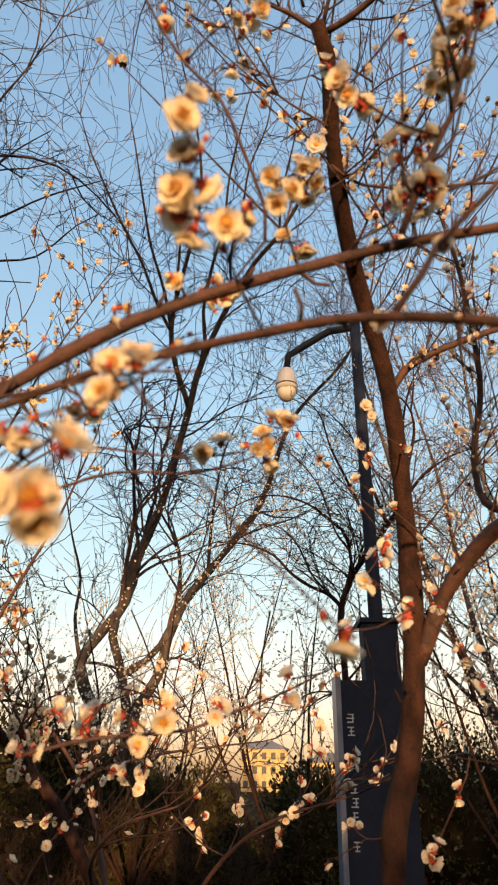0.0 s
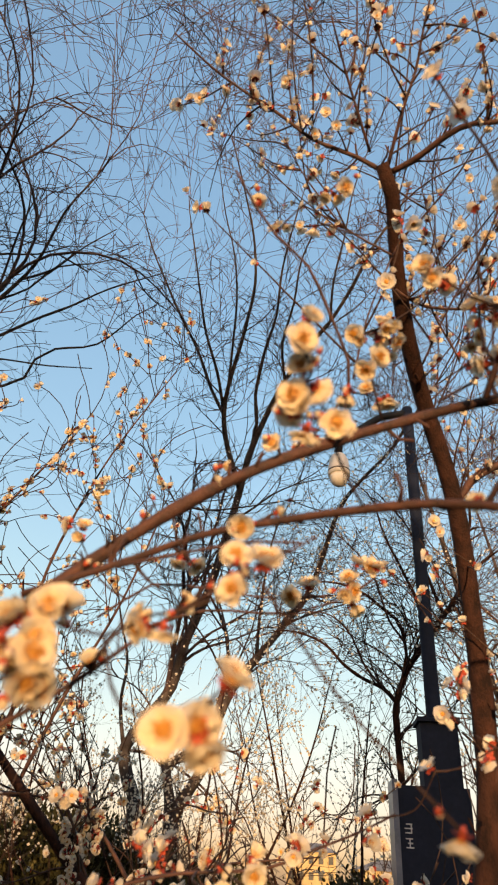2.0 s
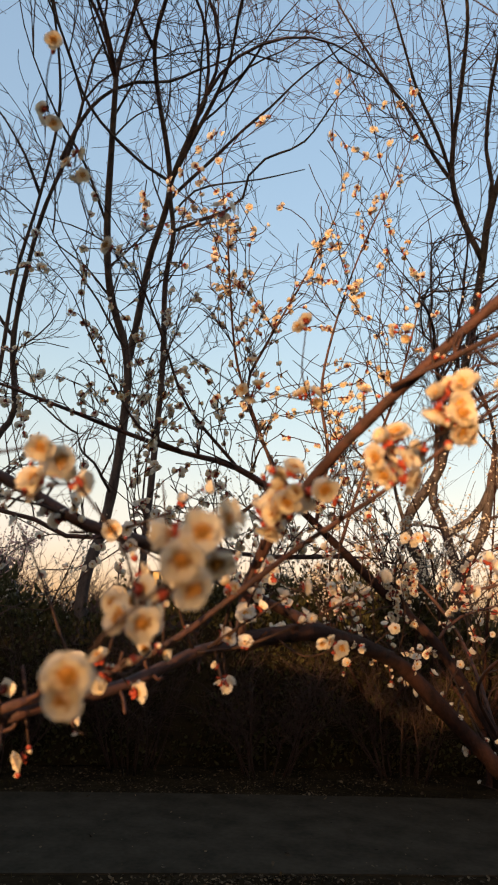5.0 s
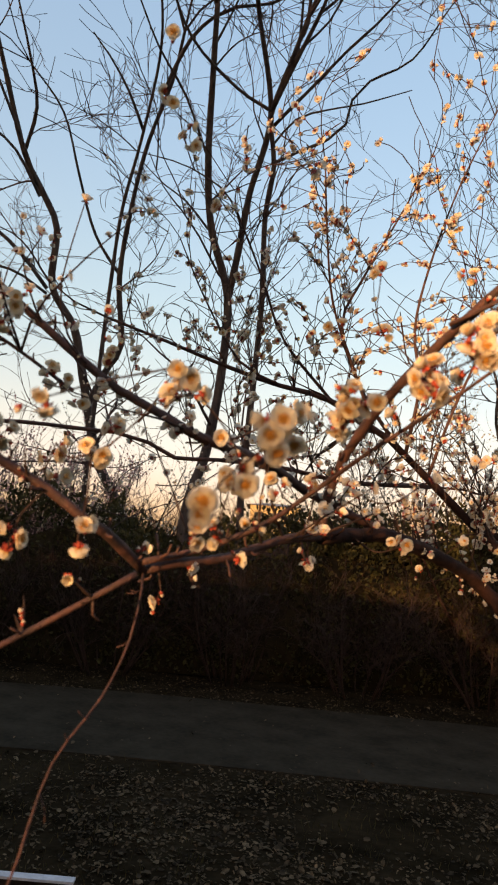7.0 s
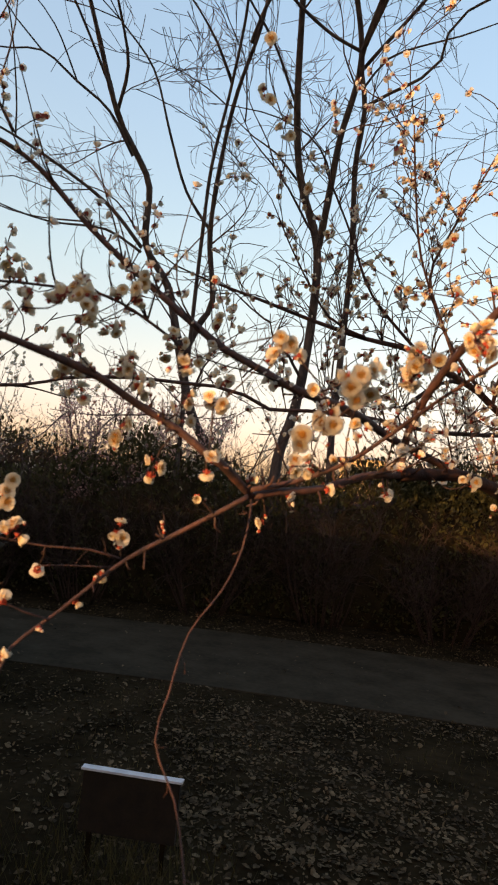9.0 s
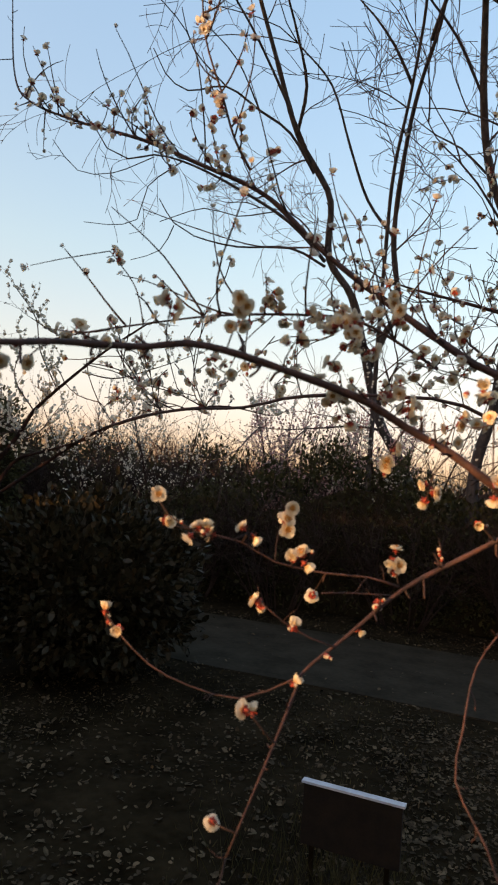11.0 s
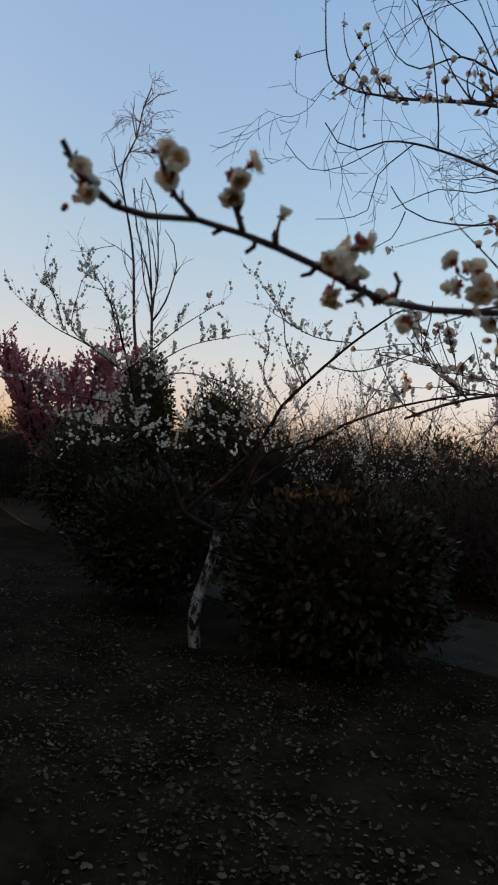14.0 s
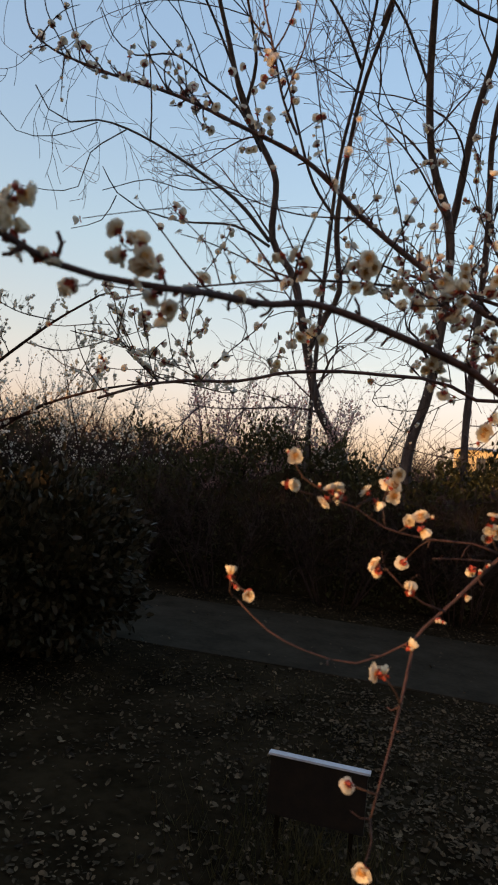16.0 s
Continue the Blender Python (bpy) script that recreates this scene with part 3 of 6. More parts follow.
LIMBS_P.append(("limb", [(0.96, 6.29, 3.54), (0.89, 6.14, 3.88), (0.73, 6.06, 4.01), (0.52, 5.97, 4.14), (0.25, 5.91, 4.2), (-0.01, 5.88, 4.16), (-0.28, 5.87, 4.01)], 0.018, 0.004))
LIMBS_P.append(("limb", [(1.13, 6.2, 3.76), (1.06, 6.08, 4.08), (0.91, 5.96, 4.38), (0.75, 5.82, 4.67), (0.64, 5.66, 4.95), (0.48, 5.57, 5.09)], 0.02, 0.005))
LIMBS_P.append(("limb", [(1.29, 6.1, 3.98), (1.18, 6.05, 4.3), (1.06, 5.95, 4.67), (0.93, 5.91, 4.9), (0.72, 5.87, 5.14)], 0.018, 0.005))
LIMBS_P.append(("limb", [(1.43, 6, 4.17), (1.65, 5.94, 4.43), (1.88, 5.91, 4.6), (2.15, 5.89, 4.71)], 0.016, 0.005))
LIMBS_P.append(("limb", [(1.43, 6, 4.17), (1.67, 6.05, 4.02), (1.87, 6.12, 3.83)], 0.014, 0.005))
LIMBS_P.append(("limb", [(1.48, 5.86, 4.45), (1.44, 5.7, 4.79), (1.49, 5.51, 5.12), (1.63, 5.28, 5.41)], 0.018, 0.005))
LIMBS_P.append(("limb", [(0.73, 6.37, 3.37), (0.56, 6.19, 3.5), (0.4, 5.97, 3.75), (0.19, 5.78, 3.85), (-0.11, 5.64, 3.79)], 0.012, 0.004))
LIMBS_P.append(("limb", [(0.84, 6.38, 3.25), (0.93, 6.17, 3.67), (0.78, 6.04, 3.89), (0.62, 5.82, 4.26), (0.41, 5.66, 4.47), (0.2, 5.52, 4.58)], 0.014, 0.004))
LIMBS_T1 = []
LIMBS_T1.append(("trunk", [(-5.91, 6.73, -0.05), (-6.09, 6.78, 1.94), (-5.85, 6.83, 3), (-5.61, 6.71, 4.11), (-5.41, 6.44, 5.07), (-5.41, 5.97, 5.85), (-5.23, 5.57, 6.55), (-4.85, 5.07, 7.42), (-4.57, 4.72, 7.92)], 0.09052, 0.03195))
LIMBS_T1.append(("limb", [(-5.57, 6.66, 5.18), (-5.31, 6.46, 5.73), (-4.99, 6.19, 6.38), (-4.49, 5.84, 7.15), (-4.23, 5.07, 7.98), (-4.04, 4.73, 8.26), (-3.69, 4.47, 8.56)], 0.05325, 0.0213))
LIMBS_T1.append(("trunk", [(-5.43, 7.47, -0.05), (-5.56, 7.37, 2.17), (-5.42, 7.21, 3.55), (-5.11, 6.84, 5.07), (-4.86, 6.41, 6.07), (-4.59, 6.14, 6.65), (-4.45, 5.8, 7.11), (-4.06, 5.59, 7.57), (-3.74, 5.41, 7.89)], 0.0639, 0.02662))
LIMBS_T1.append(("limb", [(-4.43, 5.77, 7.15), (-4.05, 5.63, 7.53), (-3.44, 5.37, 8.09), (-3.02, 4.96, 8.58), (-2.61, 4.7, 8.89)], 0.03195, 0.01065))
LIMBS_T1.append(("limb", [(-4.44, 5.76, 7.15), (-4.66, 5.32, 7.26), (-4.85, 4.64, 7.54), (-4.75, 3.99, 7.95), (-4.65, 3.42, 8.23)], 0.02343, 0.00852))
LIMBS_T1.append(("limb", [(-5.24, 5.58, 6.6), (-5.16, 4.97, 7.09), (-5.14, 4.41, 7.37), (-5.02, 3.88, 7.65)], 0.0213, 0.00852))
LIMBS_T1.append(("trunk", [(-7.01, 5.71, -0.05), (-7.06, 5.75, 2.57), (-6.85, 5.57, 3.86), (-6.5, 5.29, 5.11), (-6.16, 5.04, 5.88), (-5.68, 4.81, 6.66), (-5.15, 4.46, 7.42), (-4.82, 3.98, 7.97), (-4.61, 3.52, 8.33)], 0.045, 0.01125))
LIMBS_T1.append(("branch", [(-5.49, 4.9, 7.19), (-5.28, 4.84, 7.44), (-5.01, 4.8, 7.71), (-4.72, 4.85, 7.91), (-4.47, 4.95, 8.01), (-4.12, 5.17, 8.07), (-3.79, 5.27, 8.19), (-3.45, 5.37, 8.29), (-3.08, 5.39, 8.46)], 0.028, 0.009))
LIMBS_T1.append(("branch", [(-4.53, 5.92, 7.02), (-4.3, 5.93, 7.19), (-3.9, 5.95, 7.47), (-3.5, 5.94, 7.73), (-3.11, 5.94, 7.94), (-2.63, 5.9, 8.21), (-1.91, 5.88, 8.48)], 0.024, 0.007))
LIMBS_T1.append(("branch", [(-4.63, 6.13, 6.67), (-4.29, 6.25, 6.82), (-3.94, 6.37, 6.95), (-3.7, 6.39, 7.1), (-3.57, 6.28, 7.32), (-3.33, 6.27, 7.49), (-2.82, 6.36, 7.65), (-2.31, 6.21, 8.03), (-2.04, 6.16, 8.17)], 0.022, 0.007))
LIMBS_T1.append(("branch", [(-4.57, 6.03, 6.85), (-4.23, 6.04, 7.13), (-3.85, 6.19, 7.23), (-3.45, 6.37, 7.29), (-2.89, 6.55, 7.39)], 0.016, 0.006))
LIMBS_T1.append(("branch", [(-4.05, 5.69, 7.64), (-3.88, 5.48, 7.94), (-3.74, 5.27, 8.21), (-3.57, 5.03, 8.5), (-3.36, 4.82, 8.77)], 0.02, 0.007))
LIMBS_T1.append(("branch", [(-4.83, 5.02, 7.67), (-4.53, 4.95, 7.96), (-4.28, 4.87, 8.2), (-4.12, 4.8, 8.36)], 0.016, 0.008))
LIMBS_T1.append(("branch", [(-4.66, 4.84, 7.96), (-4.63, 4.54, 8.21), (-4.61, 4.28, 8.41), (-4.55, 4.03, 8.61)], 0.02, 0.007))
LIMBS_T1.append(("branch", [(-5.81, 4.93, 6.81), (-5.79, 4.6, 7.15), (-5.81, 4.27, 7.4), (-5.85, 4.01, 7.56)], 0.024, 0.008))
LIMBS_T1.append(("branch", [(-3.69, 5.54, 8.01), (-3.31, 5.56, 8.2), (-2.89, 5.44, 8.5), (-2.49, 5.36, 8.73)], 0.018, 0.006))
LIMBS_T1.append(("branch", [(-4.86, 6.4, 6.06), (-4.52, 6.37, 6.46), (-4.34, 6.35, 6.66), (-3.85, 6.54, 6.81)], 0.012, 0.005))
LIMBS_T1.append(("branch", [(-5.5, 6, 5.89), (-5.64, 5.67, 6.17), (-5.8, 5.39, 6.31), (-5.93, 5.09, 6.5)], 0.016, 0.006))
LIMBS_T1.append(("branch", [(-3.9, 5.64, 7.78), (-3.59, 5.65, 7.97), (-3.23, 5.55, 8.25), (-2.81, 5.62, 8.38), (-2.38, 5.63, 8.54)], 0.016, 0.006))
LIMBS_T1.append(("branch", [(-4.15, 4.88, 8.28), (-4.17, 4.67, 8.42), (-4.17, 4.43, 8.59)], 0.024, 0.01))
LIMBS_T2 = []
LIMBS_T2.append(("trunk", [(-2.29, 9.89, -0.05), (-2.29, 9.89, 2.39), (-2.42, 9.82, 2.87), (-2.52, 9.75, 3.23), (-2.41, 9.74, 3.44), (-2.17, 9.74, 3.76), (-1.94, 9.71, 4.1), (-1.82, 9.59, 4.64), (-1.61, 9.47, 5.14), (-1.41, 9.3, 5.67), (-1.06, 8.75, 6.8), (-0.93, 8.49, 7.25), (-0.68, 8.17, 7.76), (-0.38, 7.84, 8.22), (-0.04, 7.51, 8.61), (0.3, 7.25, 8.89), (0.63, 6.87, 9.25), (0.86, 6.5, 9.55), (1.13, 6.18, 9.78)], 0.11, 0.018))
LIMBS_T2.append(("trunk", [(-1.82, 10, -0.05), (-1.82, 10, 2.31), (-1.88, 9.94, 2.83), (-1.99, 9.87, 3.27), (-2.1, 9.79, 3.6), (-2.06, 9.75, 3.83)], 0.1, 0.06))
LIMBS_T2.append(("trunk", [(-1.75, 10.01, -0.05), (-1.75, 10.01, 2.38), (-1.61, 10, 2.78), (-1.43, 9.99, 3.09), (-1.3, 9.93, 3.61), (-1.07, 9.84, 4.15), (-0.75, 9.77, 4.56), (-0.33, 9.64, 5.05), (0.05, 9.46, 5.57), (0.45, 8.94, 6.58), (0.79, 8.69, 6.98), (1.2, 8.43, 7.33), (1.53, 8.1, 7.73)], 0.1, 0.018))
LIMBS_T2.append(("limb", [(-1.89, 9.91, 3.11), (-1.6, 9.94, 3.3), (-1.41, 9.93, 3.51), (-1.29, 9.9, 3.76)], 0.06, 0.045))
LIMBS_T2.append(("limb", [(-1.06, 8.73, 6.83), (-1.26, 8.37, 7.37), (-1.31, 8.06, 7.79), (-1.21, 7.76, 8.21), (-1.06, 7.46, 8.58), (-0.93, 7.15, 8.92), (-0.82, 6.8, 9.27), (-0.83, 6.31, 9.69), (-0.94, 5.81, 10.06), (-1.07, 5.3, 10.38)], 0.045, 0.008))
LIMBS_T2.append(("limb", [(-1.31, 8.09, 7.76), (-1.5, 7.83, 8.05), (-1.7, 7.42, 8.49), (-1.94, 7.04, 8.83), (-2.13, 6.65, 9.14), (-2.3, 6.26, 9.43), (-2.39, 5.87, 9.7)], 0.028, 0.007))
LIMBS_T2.append(("limb", [(-1.32, 8.04, 7.83), (-1.41, 7.68, 8.26), (-1.57, 7.26, 8.69), (-1.64, 6.84, 9.09), (-1.7, 6.35, 9.52), (-1.75, 5.91, 9.85)], 0.026, 0.007))
LIMBS_T2.append(("limb", [(-1.25, 7.86, 8.07), (-1.17, 7.42, 8.6), (-1.1, 6.96, 9.09), (-1.12, 6.47, 9.52), (-1.23, 6.03, 9.86), (-1.29, 5.53, 10.2)], 0.022, 0.006))
LIMBS_T2.append(("limb", [(-0.93, 8.49, 7.25), (-0.81, 8.21, 7.69), (-0.83, 7.95, 8.03), (-0.68, 7.52, 8.57), (-0.51, 7.18, 8.94), (-0.42, 6.7, 9.4), (-0.25, 6.22, 9.81), (-0.05, 5.73, 10.18)], 0.032, 0.007))
LIMBS_T2.append(("limb", [(-0.38, 7.84, 8.22), (-0.42, 7.47, 8.64), (-0.25, 7.07, 9.07), (-0.13, 6.59, 9.51), (0.12, 6.17, 9.86), (0.23, 5.61, 10.25)], 0.024, 0.006))
LIMBS_T2.append(("limb", [(0.3, 7.25, 8.89), (0.34, 6.84, 9.29), (0.49, 6.35, 9.7), (0.6, 5.86, 10.07), (0.78, 5.43, 10.34)], 0.02, 0.006))
LIMBS_T2.append(("limb", [(-0.75, 9.77, 4.56), (-0.72, 9.6, 5.11), (-0.64, 9.36, 5.75), (-0.51, 9.11, 6.3), (-0.25, 8.88, 6.77)], 0.028, 0.008))
LIMBS_T2.append(("limb", [(-0.33, 9.64, 5.05), (0.09, 9.59, 5.21), (0.51, 9.54, 5.33), (0.94, 9.44, 5.53)], 0.02, 0.006))
LIMBS_T2.append(("limb", [(-2.52, 9.75, 3.23), (-2.63, 9.61, 3.82), (-2.59, 9.49, 4.36), (-2.74, 9.26, 4.96), (-2.85, 8.99, 5.57)], 0.03, 0.008))
LIMBS_T3 = []
LIMBS_T3.append(("trunk", [(-6.97, 6.75, -0.05), (-7.3, 6.81, 1.8), (-7.58, 6.36, 2.82), (-7.63, 6, 3.83), (-7.61, 5.66, 4.64), (-7.68, 5.23, 5.15), (-7.44, 5.01, 5.87), (-7.41, 4.69, 6.25), (-7.39, 4.31, 6.63), (-7.15, 3.71, 7.41), (-6.92, 3.24, 7.95)], 0.096, 0.024))
LIMBS_T3.append(("limb", [(-7.67, 6.12, 3.59), (-7.33, 6.15, 4.18), (-7.09, 6.13, 4.48), (-6.87, 5.75, 5.35), (-6.41, 5.43, 6.32), (-5.98, 5.2, 6.91), (-5.47, 5.01, 7.45), (-5.11, 4.77, 7.82)], 0.0528, 0.0192))
LIMBS_T3.append(("limb", [(-7.35, 4.28, 6.6), (-6.99, 4.14, 7.06), (-6.76, 3.8, 7.47), (-6.55, 3.43, 7.83)], 0.0288, 0.01152))
LIMBS_T3.append(("limb", [(-6.91, 5.81, 5.38), (-6.98, 5.32, 5.83), (-6.88, 4.85, 6.44), (-6.72, 4.36, 7.03), (-6.73, 3.78, 7.37)], 0.024, 0.0096))
LIMBS_T3.append(("branch", [(-7.17, 4.79, 4.86), (-7.24, 4.39, 5.19), (-7.33, 4, 5.41), (-7.54, 3.26, 5.7), (-7.66, 2.73, 5.82), (-7.75, 2.37, 5.82), (-7.86, 2.07, 5.71), (-7.87, 1.79, 5.76), (-7.78, 1.58, 5.93)], 0.028, 0.00675))
LIMBS_T3.append(("branch", [(-6.95, 4.34, 5.9), (-6.92, 3.9, 6.29), (-6.99, 3.44, 6.47), (-7.05, 2.98, 6.63), (-7.25, 2.55, 6.51), (-7.24, 2.23, 6.6), (-7.12, 2.01, 6.76)], 0.021, 0.006))
LIMBS_T3.append(("branch", [(-6.93, 4.27, 6.02), (-6.8, 3.8, 6.5), (-6.62, 3.15, 7.07), (-6.48, 2.66, 7.38), (-6.33, 2.34, 7.56)], 0.0224, 0.009))
LIMBS_T3.append(("branch", [(-7.19, 4.81, 4.8), (-7.35, 4.31, 4.98), (-7.68, 3.66, 4.92), (-7.86, 3.08, 4.97), (-7.87, 2.78, 5.07), (-7.78, 2.51, 5.29)], 0.021, 0.006))
LIMBS_T3.append(("branch", [(-7.73, 3.1, 5.83), (-7.46, 2.92, 6.23), (-7.07, 2.54, 6.88), (-6.92, 2.18, 7.11), (-6.84, 1.92, 7.18)], 0.0126, 0.006))
LIMBS_T3.append(("branch", [(-7.82, 2.81, 5.91), (-8.05, 2.44, 5.53), (-8.16, 2.37, 5.09), (-8.24, 2, 4.94), (-8.24, 1.69, 4.89)], 0.0098, 0.0045))
LIMBS_T3.append(("branch", [(-8.15, 2.9, 5.15), (-8.15, 2.73, 4.76), (-8.16, 2.34, 4.53)], 0.0084, 0.0045))
LIMBS_T3.append(("branch", [(-7.97, 2.46, 5.91), (-8.14, 1.98, 5.6), (-8.17, 1.53, 5.5), (-8.01, 1.15, 5.71)], 0.0077, 0.0045))
LIMBS_T3.append(("branch", [(-7.4, 4.05, 5.44), (-7.59, 3.58, 5.3), (-7.67, 3.11, 5.3), (-7.87, 2.58, 5.03)], 0.0098, 0.00525))
LIMBS_T3.append(("branch", [(-7.2, 3.06, 6.73), (-7.06, 2.49, 6.93), (-6.77, 2.18, 7.14)], 0.0098, 0.00525))
LIMBS_T3.append(("branch", [(-7.09, 3.5, 6.54), (-6.85, 3, 6.88), (-6.71, 2.45, 7.05)], 0.0112, 0.00525))
LIMBS_W = []
LIMBS_W.append(("trunk", [(-5.78, 0.17, -0.06), (-5.79, 0.15, 0.12), (-5.73, 0.13, 0.28), (-5.83, 0.18, 0.45), (-5.79, 0.24, 0.69), (-5.83, 0.28, 0.86), (-5.82, 0.29, 1.01)], 0.058, 0.046))
LIMBS_W.append(("limb", [(-5.82, 0.29, 1), (-5.88, 0.14, 1.06), (-5.95, -0.01, 1.16), (-5.96, -0.13, 1.4), (-5.95, -0.26, 1.6), (-5.93, -0.42, 1.84), (-5.87, -0.52, 2.08), (-5.79, -0.6, 2.35), (-5.71, -0.68, 2.57), (-5.62, -0.75, 2.79)], 0.028, 0.007))
LIMBS_W.append(("limb", [(-5.95, -0, 1.14), (-5.86, 0.22, 1.37), (-5.71, 0.49, 1.68), (-5.56, 0.64, 1.97), (-5.48, 0.7, 2.13), (-5.24, 0.87, 2.37), (-4.91, 1.08, 2.63), (-4.52, 1.25, 2.81)], 0.026, 0.007))
LIMBS_W.append(("limb", [(-5.82, 0.29, 1), (-5.81, 0.4, 1.14), (-5.7, 0.5, 1.4), (-5.64, 0.54, 1.57), (-5.57, 0.64, 1.73), (-5.42, 0.79, 1.8), (-5.15, 1.11, 1.94)], 0.024, 0.006))
LIMBS_W.append(("limb", [(-5.7, 0.5, 1.4), (-5.48, 0.79, 1.67), (-5.24, 1.02, 1.9), (-5.01, 1.18, 2.03), (-4.66, 1.45, 2.16), (-4.25, 1.78, 2.24), (-3.89, 1.98, 2.18)], 0.016, 0.005))
LIMBS_W.append(("limb", [(-5.75, -0.73, 2.67), (-5.62, -0.83, 2.92), (-5.48, -1.02, 3.14)], 0.007, 0.003))
LIMBS_W.append(("limb", [(-5.8, -0.61, 2.3), (-5.72, -0.94, 2.5), (-5.64, -1.23, 2.61), (-5.54, -1.46, 2.75)], 0.009, 0.003))
LIMBS_W.append(("limb", [(-5.77, -0.94, 2.51), (-5.67, -1.1, 2.64), (-5.52, -1.05, 2.97)], 0.006, 0.003))
LIMBS_W.append(("limb", [(-5.74, -1.17, 2.61), (-5.63, -1.22, 2.78), (-5.5, -1.3, 2.98)], 0.005, 0.003))
LIMBS_W.append(("limb", [(-5.79, -0.6, 2.35), (-5.71, -0.42, 2.53), (-5.61, -0.21, 2.73), (-5.49, 0.01, 2.89)], 0.008, 0.003))
LIMBS_W.append(("limb", [(-5.8, -0.57, 2.26), (-5.65, -0.15, 2.57), (-5.49, 0.27, 2.7)], 0.007, 0.003))
LIMBS_W.append(("limb", [(-5.82, -0.52, 2.07), (-5.74, -0.27, 2.33), (-5.66, 0.06, 2.34), (-5.56, 0.5, 2.2), (-5.5, 0.63, 2.12)], 0.008, 0.003))
LIMBS_W.append(("limb", [(-5.82, -0.51, 2.05), (-5.75, -1, 2.07), (-5.63, -1.4, 2.16)], 0.008, 0.003))
LIMBS_W.append(("limb", [(-5.83, -0.43, 1.83), (-5.76, -0.85, 1.85), (-5.67, -1.21, 1.9)], 0.006, 0.003))
LIMBS_W.append(("limb", [(-5.62, 0.74, 2.14), (-5.56, 0.54, 2.39), (-5.45, 0.54, 2.62)], 0.006, 0.003))
LIMBS_W.append(("limb", [(-5.55, 0.9, 2.34), (-5.51, 0.71, 2.65), (-5.42, 0.63, 2.89), (-5.36, 0.44, 3.09)], 0.007, 0.003))
LIMBS_W.append(("limb", [(-5.47, 1.07, 2.52), (-5.33, 1.33, 2.49), (-5.12, 1.64, 2.62), (-4.93, 1.85, 2.73)], 0.006, 0.003))
LIMBS_W.append(("limb", [(-5.37, 1.25, 2.73), (-5.4, 0.92, 2.75), (-5.38, 0.58, 2.88)], 0.006, 0.003))
LIMBS_W.append(("limb", [(-5.65, 0.66, 1.98), (-5.62, 0.42, 2.14), (-5.6, 0.11, 2.16)], 0.006, 0.003))
LIMBS_W.append(("limb", [(-5.43, 1.34, 2.07), (-5.24, 1.5, 2.4), (-5.13, 1.49, 2.63)], 0.005, 0.003))
LIMBS_W.append(("limb", [(-5.88, -0.43, 1.83), (-5.84, -0.6, 1.72), (-5.79, -0.88, 1.68)], 0.006, 0.003))
LIMBS_W.append(("limb", [(-5.88, -0.35, 1.72), (-5.83, -0.57, 1.97), (-5.77, -0.77, 2.09)], 0.006, 0.003))
LIMBS_W.append(("limb", [(-5.75, 0.5, 1.68), (-5.74, 0.3, 1.94), (-5.72, 0.09, 2.02)], 0.007, 0.003))
LIMBS_W.append(("limb", [(-5.7, 0.67, 1.98), (-5.71, 0.45, 1.92), (-5.7, 0.2, 1.95), (-5.69, -0.05, 1.88)], 0.006, 0.003))
LIMBS_W.append(("limb", [(-5.74, 0.57, 1.81), (-5.62, 0.79, 1.97), (-5.52, 0.9, 2.17)], 0.006, 0.003))
LIMBS_W.append(("limb", [(-5.77, 0.44, 1.62), (-5.76, 0.22, 1.78), (-5.75, -0.03, 1.72)], 0.005, 0.003))
LIMBS_W.append(("limb", [(-5.87, -0.27, 1.6), (-5.8, -0.08, 1.86), (-5.72, -0.01, 2.11)], 0.006, 0.003))
LIMBS_W.append(("limb", [(-5.87, -0.51, 2.05), (-5.83, -0.71, 1.96), (-5.79, -0.98, 1.72)], 0.005, 0.003))
LIMBS_W.append(("limb", [(-5.71, 0.65, 1.96), (-5.7, 0.41, 2.12), (-5.65, 0.31, 2.28)], 0.005, 0.003))
LIMBS_WISP = []
LIMBS_WISP.append(("stem", [(-17.94, 0.01, -0.05), (-17.96, 0.25, 2.15), (-17.74, -0.18, 4.57), (-17.57, -0.3, 5.46), (-17.26, -0.43, 6.67), (-17.04, -0.6, 7.4), (-16.84, -0.77, 7.96), (-16.67, -0.9, 8.39), (-16.51, -0.88, 8.77), (-16.26, -0.63, 9.32), (-15.94, -0.52, 9.96), (-15.72, -0.38, 10.35)], 0.07, 0.014))
LIMBS_WISP.append(("stem", [(-17.94, 0.01, -0.05), (-17.95, 0.35, 2.16), (-17.62, 0.19, 5.16), (-17.44, 0.09, 5.95), (-17.29, -0.08, 6.55), (-17.05, -0.4, 7.35), (-16.71, -0.57, 8.28)], 0.06, 0.014))
LIMBS_WISP.append(("stem", [(-17.94, 0.01, -0.05), (-17.95, 0.41, 2.16), (-17.58, 0.19, 5.34), (-17.36, 0.23, 6.23), (-17.06, 0.14, 7.25), (-16.79, -0.03, 8.05), (-16.6, -0.34, 8.54)], 0.055, 0.012))
LIMBS_WISP.append(("stem", [(-17.62, 0.19, 5.16), (-17.47, 0.5, 5.73), (-17.21, 0.69, 6.64), (-17.07, 0.56, 7.14), (-16.99, 0.3, 7.44)], 0.03, 0.01))
LIMBS_WISP.append(("stem", [(-17.44, 0.11, 5.95), (-17.18, -0.04, 6.89), (-16.94, -0.22, 7.66), (-16.76, -0.39, 8.14), (-16.62, -0.38, 8.5)], 0.028, 0.01))
LIMBS_WISP.append(("stem", [(-17.58, 0.19, 5.34), (-17.39, -0.12, 6.21), (-17.16, -0.27, 7), (-17, -0.46, 7.5)], 0.026, 0.01))
